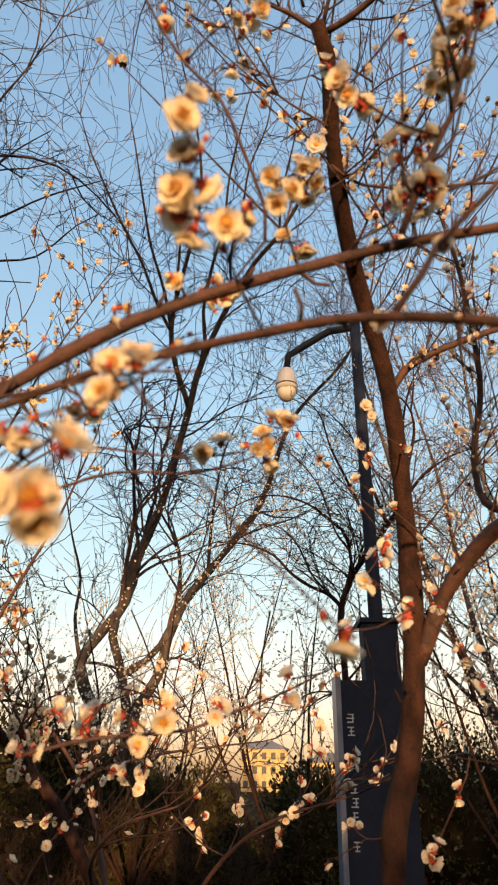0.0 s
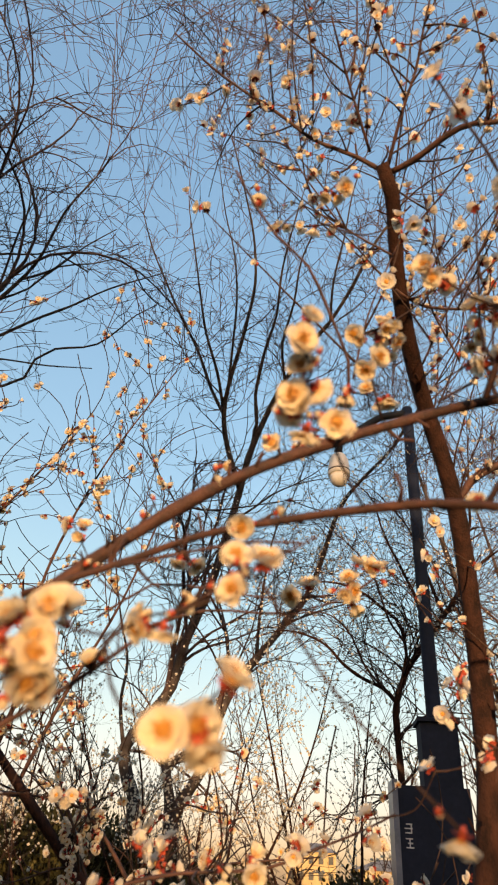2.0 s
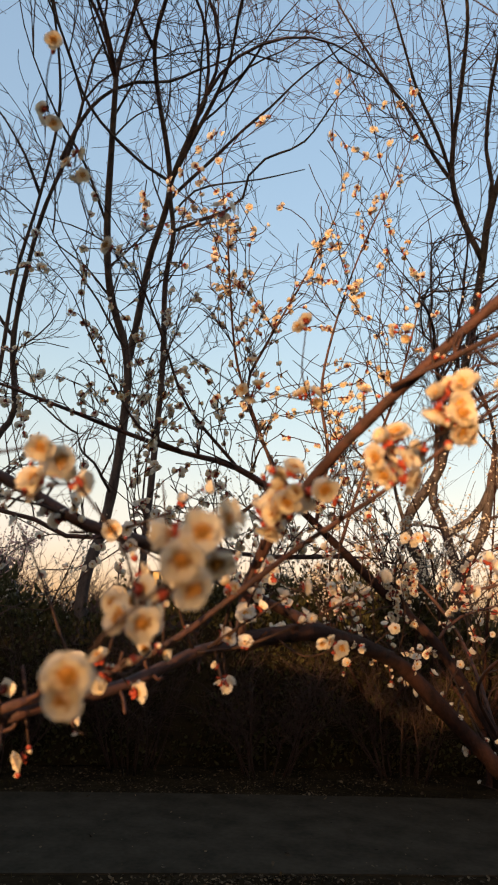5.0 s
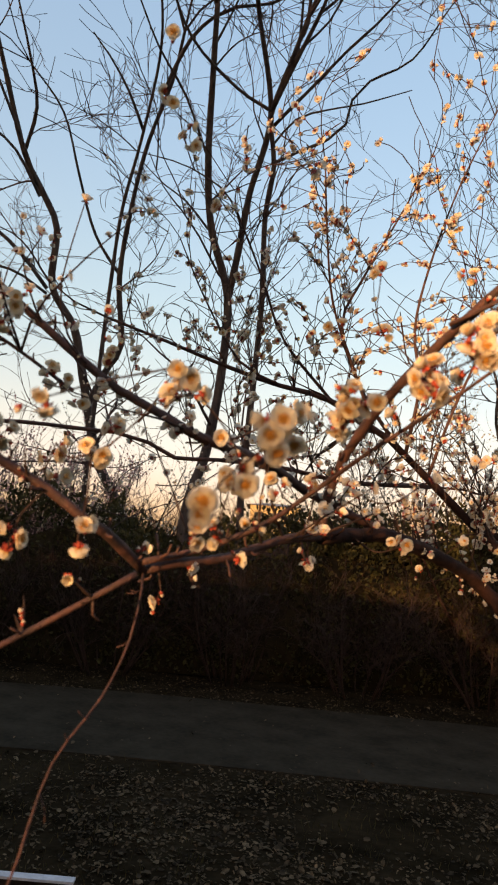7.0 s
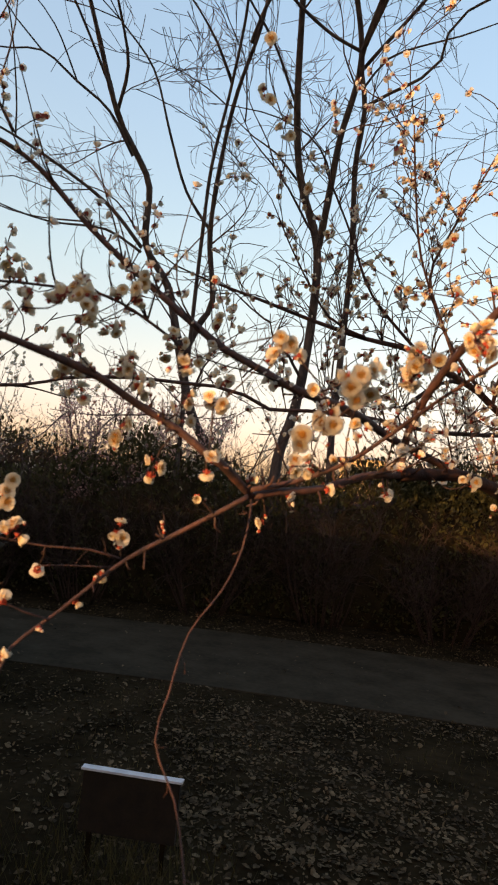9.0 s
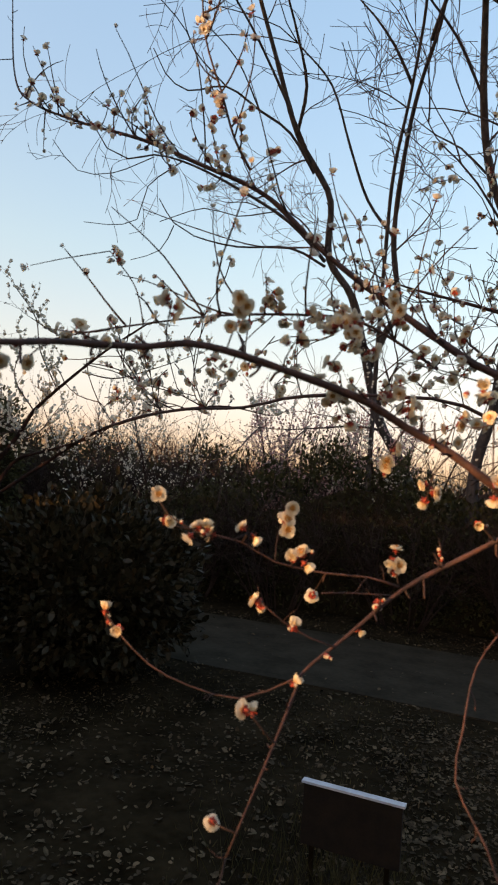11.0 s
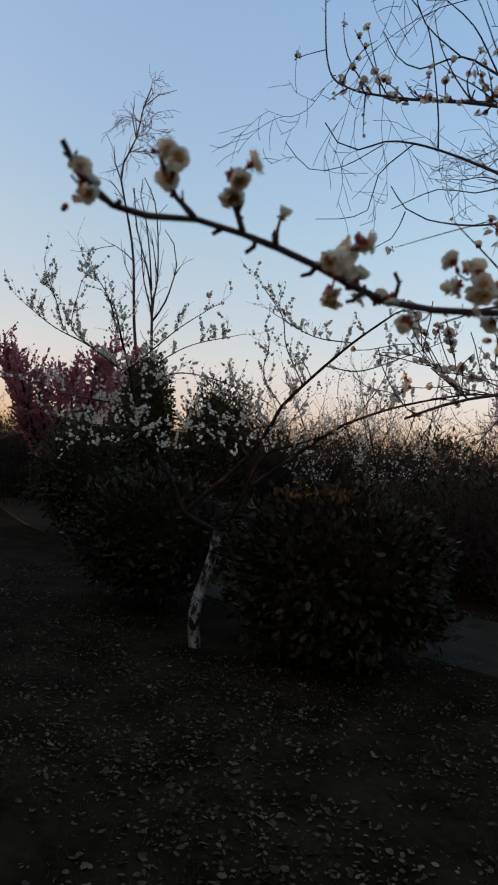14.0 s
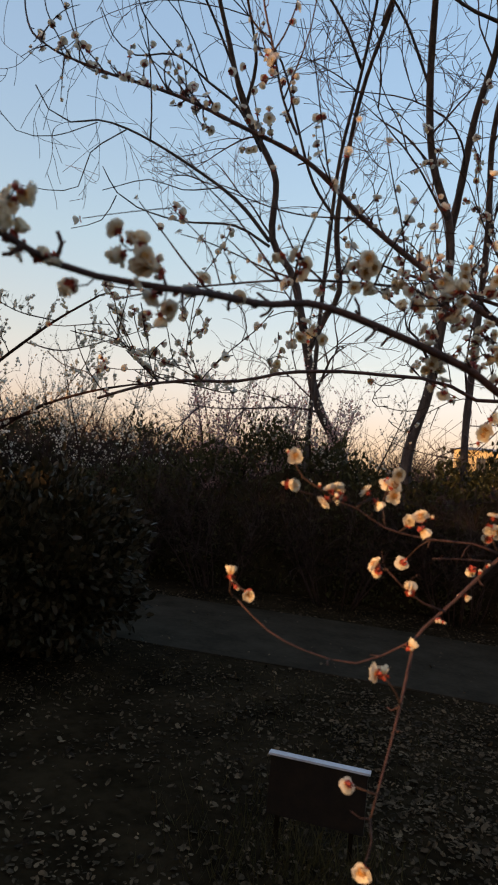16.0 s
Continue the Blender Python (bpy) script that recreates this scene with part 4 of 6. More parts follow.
LIMBS_WISP.append(("stem", [(-17.29, -0.39, 6.58), (-17.19, -0.91, 6.91), (-17.24, -1.52, 6.69)], 0.014, 0.007))
LIMBS_WISP.append(("stem", [(-17.4, -0.43, 6.17), (-17.32, -0.62, 6.48), (-17.2, -0.67, 6.88)], 0.014, 0.008))
LIMBS_WISP.append(("stem", [(-17.36, 0.23, 6.23), (-17.14, 0.04, 7.04), (-16.98, -0.18, 7.53)], 0.02, 0.008))
LIMBS_WISP.append(("stem", [(-16.67, -0.9, 8.39), (-16.51, -1.08, 8.75), (-16.36, -1.14, 9.09)], 0.016, 0.007))
LIMBS_WISP.append(("stem", [(-16.84, -0.77, 7.96), (-16.73, -1.01, 8.23), (-16.67, -1.19, 8.38)], 0.016, 0.007))
LIMBS_WISP.append(("stem", [(-16.26, -0.63, 9.32), (-16.07, -0.76, 9.71), (-15.84, -0.75, 10.14)], 0.016, 0.007))
LIMBS_WISP.append(("stem", [(-15.94, -0.52, 9.96), (-15.78, -0.19, 10.24), (-15.68, 0.22, 10.38)], 0.014, 0.006))
SPRAY_1 = [(-0.046, 0.223, 1.871, 2), (-0.045, 0.216, 1.855, 2), (-0.045, 0.221, 1.841, 2), (-0.078, 0.19, 1.822, 2), (-0.077, 0.19, 1.808, 1), (0.047, 0.193, 1.833, 1), (0.034, 0.202, 1.822, 1), (0.027, 0.2, 1.815, 2), (-0.003, 0.26, 1.881, 2), (0.04, 0.266, 1.911, 2), (0.04, 0.261, 1.895, 1), (0.054, 0.248, 1.903, 1), (-0.019, 0.42, 1.98, 2), (0.03, 0.346, 1.975, 1), (0.073, 0.222, 2.04, 1), (0.069, 0.218, 2.022, 1), (0.076, 0.24, 2.02, 3), (0.07, 0.25, 2.008, 1), (0.066, 0.256, 2, 2), (0.085, 0.266, 2.004, 2), (0.1, 0.301, 2.055, 1), (0.122, 0.371, 2.142, 2), (0.145, 0.441, 2.163, 3), (0.167, 0.315, 2.189, 3)]
SPRAY_2 = [(0.234, 0.466, 2.253, 3), (0.147, 0.307, 1.8, 1), (0.036, 0.548, 1.788, 2), (-0.118, 0.715, 1.769, 2), (-0.1, 0.713, 1.802, 2), (-0.003, 0.613, 1.79, 2), (0, 0.629, 1.767, 1), (-0.143, 0.173, 1.805, 1), (-0.146, 0.19, 1.791, 2), (-0.188, 0.223, 1.788, 3), (-0.071, 0.262, 1.839, 1), (-0.373, 0.858, 1.84, 2), (-0.281, 0.957, 1.718, 2), (-0.345, 0.679, 1.724, 2), (-0.227, 0.418, 1.949, 2), (-0.22, 0.392, 2.026, 2), (-0.245, 0.678, 1.752, 2), (-0.296, 0.201, 1.677, 2), (-0.159, 0.01, 1.687, 2), (-0.179, 0.085, 1.717, 2), (-0.115, 0.027, 1.744, 3), (-0.126, 0.068, 1.76, 3)]
SPRAY_3 = [(-0.235, 0.061, 1.807, 3), (-0.246, 0.098, 1.792, 1), (-0.259, 0.087, 1.789, 2), (-0.301, 0.272, 1.692, 2), (-0.28, 0.205, 1.747, 4), (-0.411, 0.25, 1.596, 1), (-0.472, -0.234, 1.595, 3), (-0.475, -0.207, 1.59, 1), (-0.472, -0.167, 1.594, 2), (-0.515, -0.085, 1.623, 4), (-0.453, -0.099, 1.573, 3), (-0.539, -0.023, 1.513, 1), (-0.48, -0.137, 1.519, 2), (-0.458, -0.107, 1.492, 1), (-0.47, 0.026, 1.516, 1), (-0.455, 0.035, 1.58, 4), (-0.43, -0.175, 1.418, 2), (-0.52, -0.286, 1.485, 1), (-0.541, -0.296, 1.498, 1), (-0.494, -0.268, 1.629, 1), (-0.49, -0.19, 1.855, 2), (-0.499, -0.183, 1.839, 3), (-0.511, -0.264, 1.84, 3), (-0.5, -0.032, 1.782, 2)]
SPRAY_4 = [(-0.521, -0.032, 1.759, 2), (-0.775, -0.011, 1.836, 2), (-0.484, -0.115, 1.82, 2), (-0.535, -0.408, 1.752, 1), (-0.589, -0.347, 1.804, 3), (-0.495, -0.475, 1.787, 3), (-0.987, -0.323, 1.985, 1), (-0.535, -0.55, 1.818, 1), (-0.532, -0.56, 1.804, 2), (-0.478, -0.6, 1.781, 1), (-0.484, -0.59, 1.764, 2), (-0.456, -0.671, 1.829, 2), (-0.473, -0.676, 1.819, 2), (-0.464, -0.729, 1.834, 1), (-0.461, -0.72, 1.827, 1), (-0.475, -0.728, 1.817, 1), (-0.517, -0.784, 1.82, 1), (-0.51, -0.563, 1.775, 1), (-0.289, 0.152, 1.671, 2), (-0.194, 0.098, 1.707, 4), (-0.34, 0.08, 1.742, 4), (-0.306, 0.121, 1.819, 4), (-0.415, 0.083, 1.751, 3), (-0.275, -0.046, 1.756, 2)]
SPRAY_5 = [(-0.472, 0.028, 1.69, 3), (-0.425, 0.052, 1.647, 3), (-0.33, 0.053, 1.658, 3), (-0.206, 0.276, 1.826, 2), (-0.179, 0.247, 1.794, 2), (-0.272, 0.513, 1.982, 2), (-0.522, 0.98, 1.702, 3), (-0.33, 0.349, 1.754, 4), (-0.121, 0.025, 1.731, 3), (-0.07, 0.78, 1.81, 3), (0.15, 0.42, 2.2, 4), (0.19, 0.47, 2.45, 3), (0.25, 0.35, 2.24, 4), (0.24, 0.37, 2.2, 4), (0.26, 0.32, 2.28, 5), (0.22, 0.37, 2.13, 5), (0.26, 0.32, 2.27, 3), (0.04, 0.38, 2.32, 1), (0.02, 0.36, 2.34, 1), (0.14, 0.41, 2.21, 4), (0.26, 0.8, 2.01, 5)]
SPRAY_6 = [(0.27, 0.72, 1.91, 3), (0.23, 0.77, 1.96, 3), (0.33, 0.97, 2.23, 1), (0.27, 0.95, 2.29, 3), (0.35, 0.95, 1.98, 3), (0.2, 0.69, 1.88, 1), (0.06, 0.75, 1.81, 3), (0.14, 0.75, 1.84, 1), (0.13, 0.75, 1.82, 1), (-0.08, 0.78, 1.79, 4), (0.13, 0.49, 2, 3), (0.07, 0.5, 1.99, 3), (0.1, 0.5, 1.99, 3), (0.11, 0.5, 2, 1), (0.07, 0.47, 2.12, 3), (0.1, 0.35, 2.35, 3), (0.08, 0.44, 2.41, 1), (0.36, 0.86, 1.89, 3), (0.35, 0.76, 1.84, 1), (0.24, 1.2, 1.69, 3), (0.21, 1.3, 1.63, 1), (-0.35, 0.5, 2, 3), (-0.37, 0.46, 2.25, 3)]
SPRAY_7 = [(-0.15, 0.5, 2.05, 3), (-0.43, 0.31, 2.12, 1), (-0.46, 0.27, 2.23, 1), (-0.47, 0.28, 2.22, 3), (-0.47, 0.23, 2.26, 3), (-0.44, 0.2, 2.31, 1), (-0.21, 0.86, 1.85, 4), (-0.36, 0.93, 1.65, 1), (-0.47, -0.04, 1.85, 3), (-0.44, 0.02, 1.78, 4), (-0.47, 0.04, 1.88, 3), (-0.36, 0.27, 1.79, 1), (-0.42, 0.72, 1.79, 3), (-0.39, 0.63, 1.73, 1), (-0.33, 0.76, 1.77, 4), (-0.34, 0.3, 1.65, 1), (-0.25, 0.59, 1.69, 4), (-0.53, -0.24, 1.6, 1), (-0.46, -0.1, 1.43, 1), (-0.44, -0.2, 1.31, 1), (-0.38, -0.24, 1.27, 1), (-0.51, -0.04, 1.87, 5), (-0.5, -0.01, 1.84, 3)]
SPRAY_8 = [(-0.48, 0.03, 1.79, 3), (-0.91, 0.1, 2.3, 4), (-0.91, -0.03, 2.35, 4), (-0.93, -0.04, 2.32, 3), (-1.01, -0.1, 2.29, 3), (-1.08, -0.17, 2.31, 1), (-0.89, -0.22, 2.01, 4), (-0.55, 0.07, 1.9, 3), (-0.47, 0.06, 1.76, 3), (-0.89, -0.08, 2.45, 4), (-0.51, 0, 1.74, 3), (-0.59, 0.19, 1.87, 3), (-0.56, 0.23, 1.84, 3), (-0.72, 0.24, 2.11, 1), (-0.6, 0.31, 1.93, 3), (-0.43, -0.09, 1.83, 4), (-0.52, -0.51, 1.75, 1), (-1.21, 0, 2.39, 3), (-1.4, -0.22, 2.53, 1), (-1.48, -0.27, 2.53, 1), (-1.56, -0.37, 2.63, 1)]
SPRAY_MORE = [(-0.464, -0.787, 1.797, 2), (-0.487, -0.597, 1.787, 2), (-0.489, -0.584, 1.778, 2), (-0.496, -0.587, 1.761, 3), (-0.482, -0.574, 1.798, 2), (-0.507, -0.547, 1.76, 2), (-0.504, -0.532, 1.766, 1), (-0.488, -0.485, 1.792, 3), (-0.483, -0.471, 1.783, 3), (-0.48, -0.459, 1.77, 2), (-0.482, -0.447, 1.738, 2), (-0.511, -0.511, 1.746, 1), (-0.043, 0.223, 1.866, 2), (-0.04, 0.223, 1.852, 3), (-0.043, 0.226, 1.839, 2), (-0.051, 0.227, 1.847, 1), (-0.079, 0.186, 1.816, 3), (-0.072, 0.185, 1.811, 2), (-0.072, 0.181, 1.802, 2), (-0.135, 0.16, 1.799, 2), (-0.131, 0.168, 1.795, 3), (-0.136, 0.173, 1.785, 2), (-0.15, 0.182, 1.779, 2), (-0.165, 0.191, 1.778, 2), (-0.502, -0.033, 1.869, 3), (-0.498, -0.017, 1.842, 3), (-0.518, 0.026, 1.834, 2), (-0.514, 0.044, 1.788, 2), (-0.52, 0.068, 1.784, 1), (-0.5, -0.094, 1.856, 2), (-0.559, -0.248, 1.862, 2), (-0.518, -0.033, 1.813, 2), (-0.604, 0.223, 1.867, 2), (-0.624, 0.208, 1.849, 2), (-0.6, 0.297, 1.865, 2), (-0.476, 0.218, 1.802, 3), (-0.457, 0.176, 1.76, 3), (-0.465, 0.134, 1.721, 2), (-0.625, -0.076, 1.898, 3), (-0.61, -0.056, 1.885, 2), (-0.614, -0.073, 1.916, 2), (-0.61, 0.008, 1.901, 2), (-0.583, 0.039, 1.88, 2), (-0.594, 0.135, 1.949, 3), (-0.561, 0.066, 1.851, 2), (-0.635, -0.122, 1.795, 2), (-0.647, -0.139, 1.808, 2), (-0.518, -0.009, 1.776, 2)]
SPRAYS = SPRAY_MORE + SPRAY_1 + SPRAY_2 + SPRAY_3 + SPRAY_4 + SPRAY_5 + SPRAY_6 + SPRAY_7 + SPRAY_8


# ---- ground ----
PATH_LINE = [(12, 12.4), (6, 10.2), (2.5, 8.6), (0.2, 7.4), (-2, 6.05), (-4.4, 4.45), (-6.3, 3.0), (-8.5, 1.5), (-11.5, 0.2), (-15, -1.2), (-22, -3.0), (-40, -7)]
PATH_HALF = 1.1


def path_distance(x, y):
    best = 1e9
    for (ax, ay), (bx, by) in zip(PATH_LINE, PATH_LINE[1:]):
        dx, dy = bx - ax, by - ay
        t = max(0, min(1, ((x - ax) * dx + (y - ay) * dy) / (dx * dx + dy * dy)))
        best = min(best, math.hypot(ax + dx * t - x, ay + dy * t - y))
    return best


def build_ground():
    s = Shape()
    steps = sorted(set([-4000, -1500, -600, -250, -100, -50, -30, 30, 50, 100, 250, 600, 1500, 4000] + [i * 0.5 for i in range(-44, 45)]))
    n = len(steps)
    for y in steps:
        for x in steps:
            near = max(0.0, 1 - math.hypot(x, y) / 22)
            z = 0.05 * near * noise.noise(Vector((x * 0.45, y * 0.45, 0))) * min(1, max(0, path_distance(x, y) - 1.0))
            s.v.append(Vector((x, y, z)))
    for j in range(n - 1):
        for i in range(n - 1):
            a = j * n + i
            s.f.append((a, a + 1, a + n + 1, a + n))
            s.m.append(0)
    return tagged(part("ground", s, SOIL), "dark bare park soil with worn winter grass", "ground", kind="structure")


def build_path():
    s = Shape()
    line = curve([(x, y, 0) for x, y in PATH_LINE], 0.5)
    k = 0
    for i, p in enumerate(line):
        d = (line[min(i + 1, len(line) - 1)] - line[max(0, i - 1)]).normalized()
        q = Vector((-d.y, d.x, 0)) * PATH_HALF
        s.v += [p + q + Vector((0, 0, -0.05)), p + q + Vector((0, 0, 0.012)), p - q + Vector((0, 0, 0.012)), p - q + Vector((0, 0, -0.05))]
        if i:
            for j in range(3):
                a = k - 4 + j
                s.f.append((a, a + 1, a + 5, a + 4))
                s.m.append(0)
        k += 4
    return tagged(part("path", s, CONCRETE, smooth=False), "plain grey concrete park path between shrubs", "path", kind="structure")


def build_litter():
    """Fallen leaves and petals on the soil, too many to count."""
    rng = random.Random(4)
    s = Shape()
    done = 0
    while done < 47000:
        near = done < 5000
        r, a = (3.0 + 2.6 * rng.random(), radians(rng.uniform(5, 45))) if near else (0.9 + 9.0 * rng.random() ** 0.9, radians(rng.uniform(0, 118) if rng.random() < 0.75 else rng.uniform(118, 360)))
        x, y = -r * math.sin(a), r * math.cos(a) - 0.5
        far = path_distance(x, y)
        if far < PATH_HALF and rng.random() > 0.04 + 0.3 * max(0, far - PATH_HALF + 0.35):
            continue
        if noise.noise(Vector((x * 0.9, y * 0.9, 7))) < rng.uniform(-0.5, 0.1):
            continue
        size = rng.uniform(0.007, 0.016) if rng.random() < 0.85 else rng.uniform(0.016, 0.028)
        z = 0.05 * max(0.0, 1 - math.hypot(x, y) / 22) * noise.noise(Vector((x * 0.45, y * 0.45, 0))) * min(1, max(0, far - 1.0))
        p = Vector((x, y, z + 0.010 + (0.03 if far < PATH_HALF else 0)))
        d = rand_dir(rng)
        d.z *= 0.3
        d.normalize()
        q = Vector((-d.y, d.x, rng.uniform(-0.5, 0.5))).normalized()
        up = d.cross(q)
        curl = rng.uniform(-0.25, 0.4) * size
        w = rng.uniform(0.4, 0.7) * size
        s.face([p - d * size, p - d * size * 0.4 + q * w + up * curl, p + d * size * 0.45 + q * w * 0.9 + up * curl, p + d * size, p + d * size * 0.4 - q * w + up * curl, p - d * size * 0.45 - q * w * 0.85 + up * curl], 0)
        done += 1
    return tagged(part("leaf_litter", s, LEAF_DRY), "pale dry fallen leaves scattered over dark soil", "leaf litter", kind="stuff")


def build_grass():
    rng = random.Random(6)
    s = Shape()
    done = 0
    while done < 20000:
        r, a = 0.9 + 11 * rng.random() ** 0.75, radians(rng.uniform(0, 120) if rng.random() < 0.75 else rng.uniform(120, 360))
        x, y = -r * math.sin(a), r * math.cos(a) - 0.5
        if path_distance(x, y) < PATH_HALF + 0.05 or noise.noise(Vector((x * 0.7, y * 0.7, 3))) < -0.15:
            continue
        h, w = rng.uniform(0.02, 0.06), rng.uniform(0.002, 0.004)
        if done < 900:
            x, y, h = -2.02 + rng.gauss(0, 0.26), 1.30 + rng.gauss(0, 0.22), rng.uniform(0.05, 0.20)
        p = Vector((x, y, -0.005))
        d = rand_dir(rng)
        d.z = 0
        d.normalize()
        lean = rand_dir(rng) * h * 0.6
        lean.z = h
        s.face([p - d * w, p + d * w, p + lean], 0)
        done += 1
    return tagged(part("grass", s, GRASS), "short sparse yellowed winter grass on soil", "grass", kind="stuff")


build_ground()
build_path()
build_litter()
build_grass()


# ---- shrubs and hedges ----
def leaf_face(s, p, d, size, rng, mat=0):
    d = d.normalized()
    side = d.cross(rand_dir(rng))
    side = side.normalized() if side.length > 1e-4 else d.orthogonal().normalized()
    up = d.cross(side)
    a, b = side * size * 0.24, up * size * 0.07
    s.face([p, p + d * size * 0.35 + a + b, p + d * size * 0.75 + a * 0.8 + b, p + d * size, p + d * size * 0.75 - a * 0.8 + b, p + d * size * 0.35 - a + b], mat)


def shrub(name, label, centre, radii, count, leaf, mat, seed, stems=5, lumps=0.22, group=""):
    """A leafy shrub: stems from the ground, a dark core painted as shaded inner twigs and a shell of small leaves."""
    rng = random.Random(seed)
    c, R = Vector(centre), Vector(radii)
    ob = thing(name, label, "shrub", group, at=(c.x, c.y, 0))
    s = Shape()
    for i in range(stems):
        a = rng.uniform(0, 6.28)
        foot = Vector((math.cos(a) * 0.1, math.sin(a) * 0.1, -0.03))
        tip = Vector((math.cos(a) * R.x * 0.6, math.sin(a) * R.y * 0.6, c.z + R.z * 0.2))
        line = curve([foot, foot.lerp(tip, 0.5) + rand_dir(rng) * 0.08, tip], 0.12)
        s = Shape()
        s.tube(line, [0.022 * (1 - 0.7 * k / len(line)) for k in range(len(line))], 5)
        part("stem", s, BARK_FAR, ob)

    def radius(d):
        return 1 + lumps * noise.noise(d * 2.1 + Vector((seed, 0, 0))) + 0.6 * lumps * noise.noise(d * 5.3 + Vector((0, seed, 0)))

    core = Shape()
    nu, nv = 18, 10
    for j in range(nv + 1):
        for i in range(nu):
            th, ph = math.pi * j / nv, 2 * math.pi * i / nu
            d = Vector((math.sin(th) * math.cos(ph), math.sin(th) * math.sin(ph), math.cos(th)))
            q = radius(d) * 0.80
            core.v.append(Vector((d.x * R.x * q, d.y * R.y * q, max(0.12, c.z + d.z * R.z * q))))
    for j in range(nv):
        for i in range(nu):
            a, b = j * nu + i, j * nu + (i + 1) % nu
            core.f.append((a, b, b + nu, a + nu))
            core.m.append(0)
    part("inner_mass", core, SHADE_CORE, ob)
    s = Shape()
    for _ in range(count):
        d = rand_dir(rng)
        q = radius(d) * rng.uniform(0.72, 1.06) * (1 + 0.12 * max(0, rng.gauss(0, 0.6)))
        p = Vector((d.x * R.x * q, d.y * R.y * q, c.z + d.z * R.z * q))
        if p.z < 0.05:
            continue
        leaf_face(s, p, d + rand_dir(rng) * 0.9 + Vector((0, 0, 0.3)), leaf * rng.uniform(0.6, 1.2), rng)
    part("foliage", s, mat, ob, smooth=False)["kind"] = "stuff"
    return ob


def hedge(name, label, line, height, depth, count, leaf, mat, seed, ragged=0.25, kind=""):
    """A long clipped or ragged hedge along a line on the ground."""
    rng = random.Random(seed)
    ob = thing(name, label, "hedge", kind=kind, at=(line[0][0], line[0][1], 0))
    o = Vector((line[0][0], line[0][1], 0))
    pts = curve([(x, y, 0) for x, y in line], 0.6)
    core, s = Shape(), Shape()
    k = 0
    tops = []
    for i, p in enumerate(pts):
        d = (pts[min(i + 1, len(pts) - 1)] - pts[max(0, i - 1)]).normalized()
        q = Vector((-d.y, d.x, 0))
        h = height * (1 + ragged * noise.noise(Vector((p.x * 0.5, p.y * 0.5, seed))))
        h *= min(1.0, 0.5 + 0.22 * i, 0.5 + 0.22 * (len(pts) - 1 - i))
        tops.append((p, q, h))
        for u, z in ((-0.42, 0.0), (-0.44, 0.5), (-0.28, 0.78), (0.28, 0.78), (0.44, 0.5), (0.42, 0.0)):
            core.v.append(p - o + q * depth * u + Vector((0, 0, z * h)))
        if i:
            for j in range(5):
                a = k - 6 + j
                core.f.append((a, a + 1, a + 7, a + 6))
                core.m.append(0)
        k += 6
    core.f += [(0, 1, 2, 3, 4, 5), tuple(range(k - 1, k - 7, -1))]
    core.m += [0, 0]
    # closed shell whose dark colour is the shade inside the hedge
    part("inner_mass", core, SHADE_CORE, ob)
    for _ in range(count):
        i = rng.randrange(len(tops) - 1)
        p, q, h = tops[i]
        p = p.lerp(tops[i + 1][0], rng.random())
        a = rng.uniform(-0.15, math.pi + 0.15)
        n = q * math.cos(a) + Vector((0, 0, 1)) * max(0.0, math.sin(a))
        z = h * (0.74 + 0.22 * rng.random() + 0.12 * noise.noise(p * 1.7) + 0.14 * max(0.0, rng.gauss(0, 0.5))) if 0.9 < a < 2.2 else h * rng.uniform(0.02, 0.95)
        w = math.cos(a) / max(0.35, abs(math.cos(a))) if not 0.9 < a < 2.2 else math.cos(a)
        lump = 1 + 0.22 * noise.noise((p + Vector((0, 0, z))) * 1.6)
        pos = p - o + q * (w * depth * 0.47 * lump) + Vector((0, 0, z * (0.95 + 0.1 * lump)))
        leaf_face(s, pos, n + rand_dir(rng) * 0.9 + Vector((0, 0, 0.25)), leaf * rng.uniform(0.6, 1.3), rng)
    part("foliage", s, mat, ob, smooth=False)["kind"] = "stuff"
    return ob


shrub("photinia_shrub", "round dark red-green photinia shrub beside the path", (-5.38, 1.28, 0.76), (0.88, 0.88, 0.66), 11000, 0.085, LEAF_RED, 11)
shrub("photinia_shrub", "smaller dark rounded evergreen shrub on bare soil", (-7.3, -0.15, 0.78), (0.78, 0.78, 0.62), 7000, 0.08, LEAF_RED, 12)
shrub("evergreen_shrub", "tall domed dark evergreen shrub behind the sign pillar", (0.74, 9.6, 0.95), (0.72, 0.9, 0.98), 9000, 0.07, LEAF_DARK, 13)
shrub("evergreen_shrub", "broad dark evergreen shrub in deep shade", (2.9, 10.8, 1.2), (1.6, 1.4, 1.2), 8000, 0.08, LEAF_DARK, 14)
hedge("hedge", "long dark overgrown evergreen hedge behind the path", [(0.1, 10.1), (-2.6, 9.2), (-4.8, 8.0), (-6.9, 6.4), (-8.6, 4.9), (-10.2, 3.9)], 2.05, 1.6, 38000, 0.075, LEAF_DARK, 15, ragged=0.4)
shrub("evergreen_shrub", "broad dark evergreen bush standing above the hedge", (-3.2, 9.4, 1.45), (1.35, 0.9, 1.1), 9000, 0.075, LEAF_DARK, 19)
shrub("evergreen_shrub", "dark rounded evergreen bush standing above the hedge", (-4.35, 8.75, 1.35), (0.9, 0.8, 1.0), 6000, 0.075, LEAF_DARK, 20)
hedge("hedge", "tall dark hedge of evergreen bushes behind the bare shrubs", [(-9.5, 6.4), (-12.5, 5.0), (-16, 3.2), (-20, 1.6)], 2.35, 1.5, 14000, 0.085, LEAF_DARK, 21, ragged=0.3)
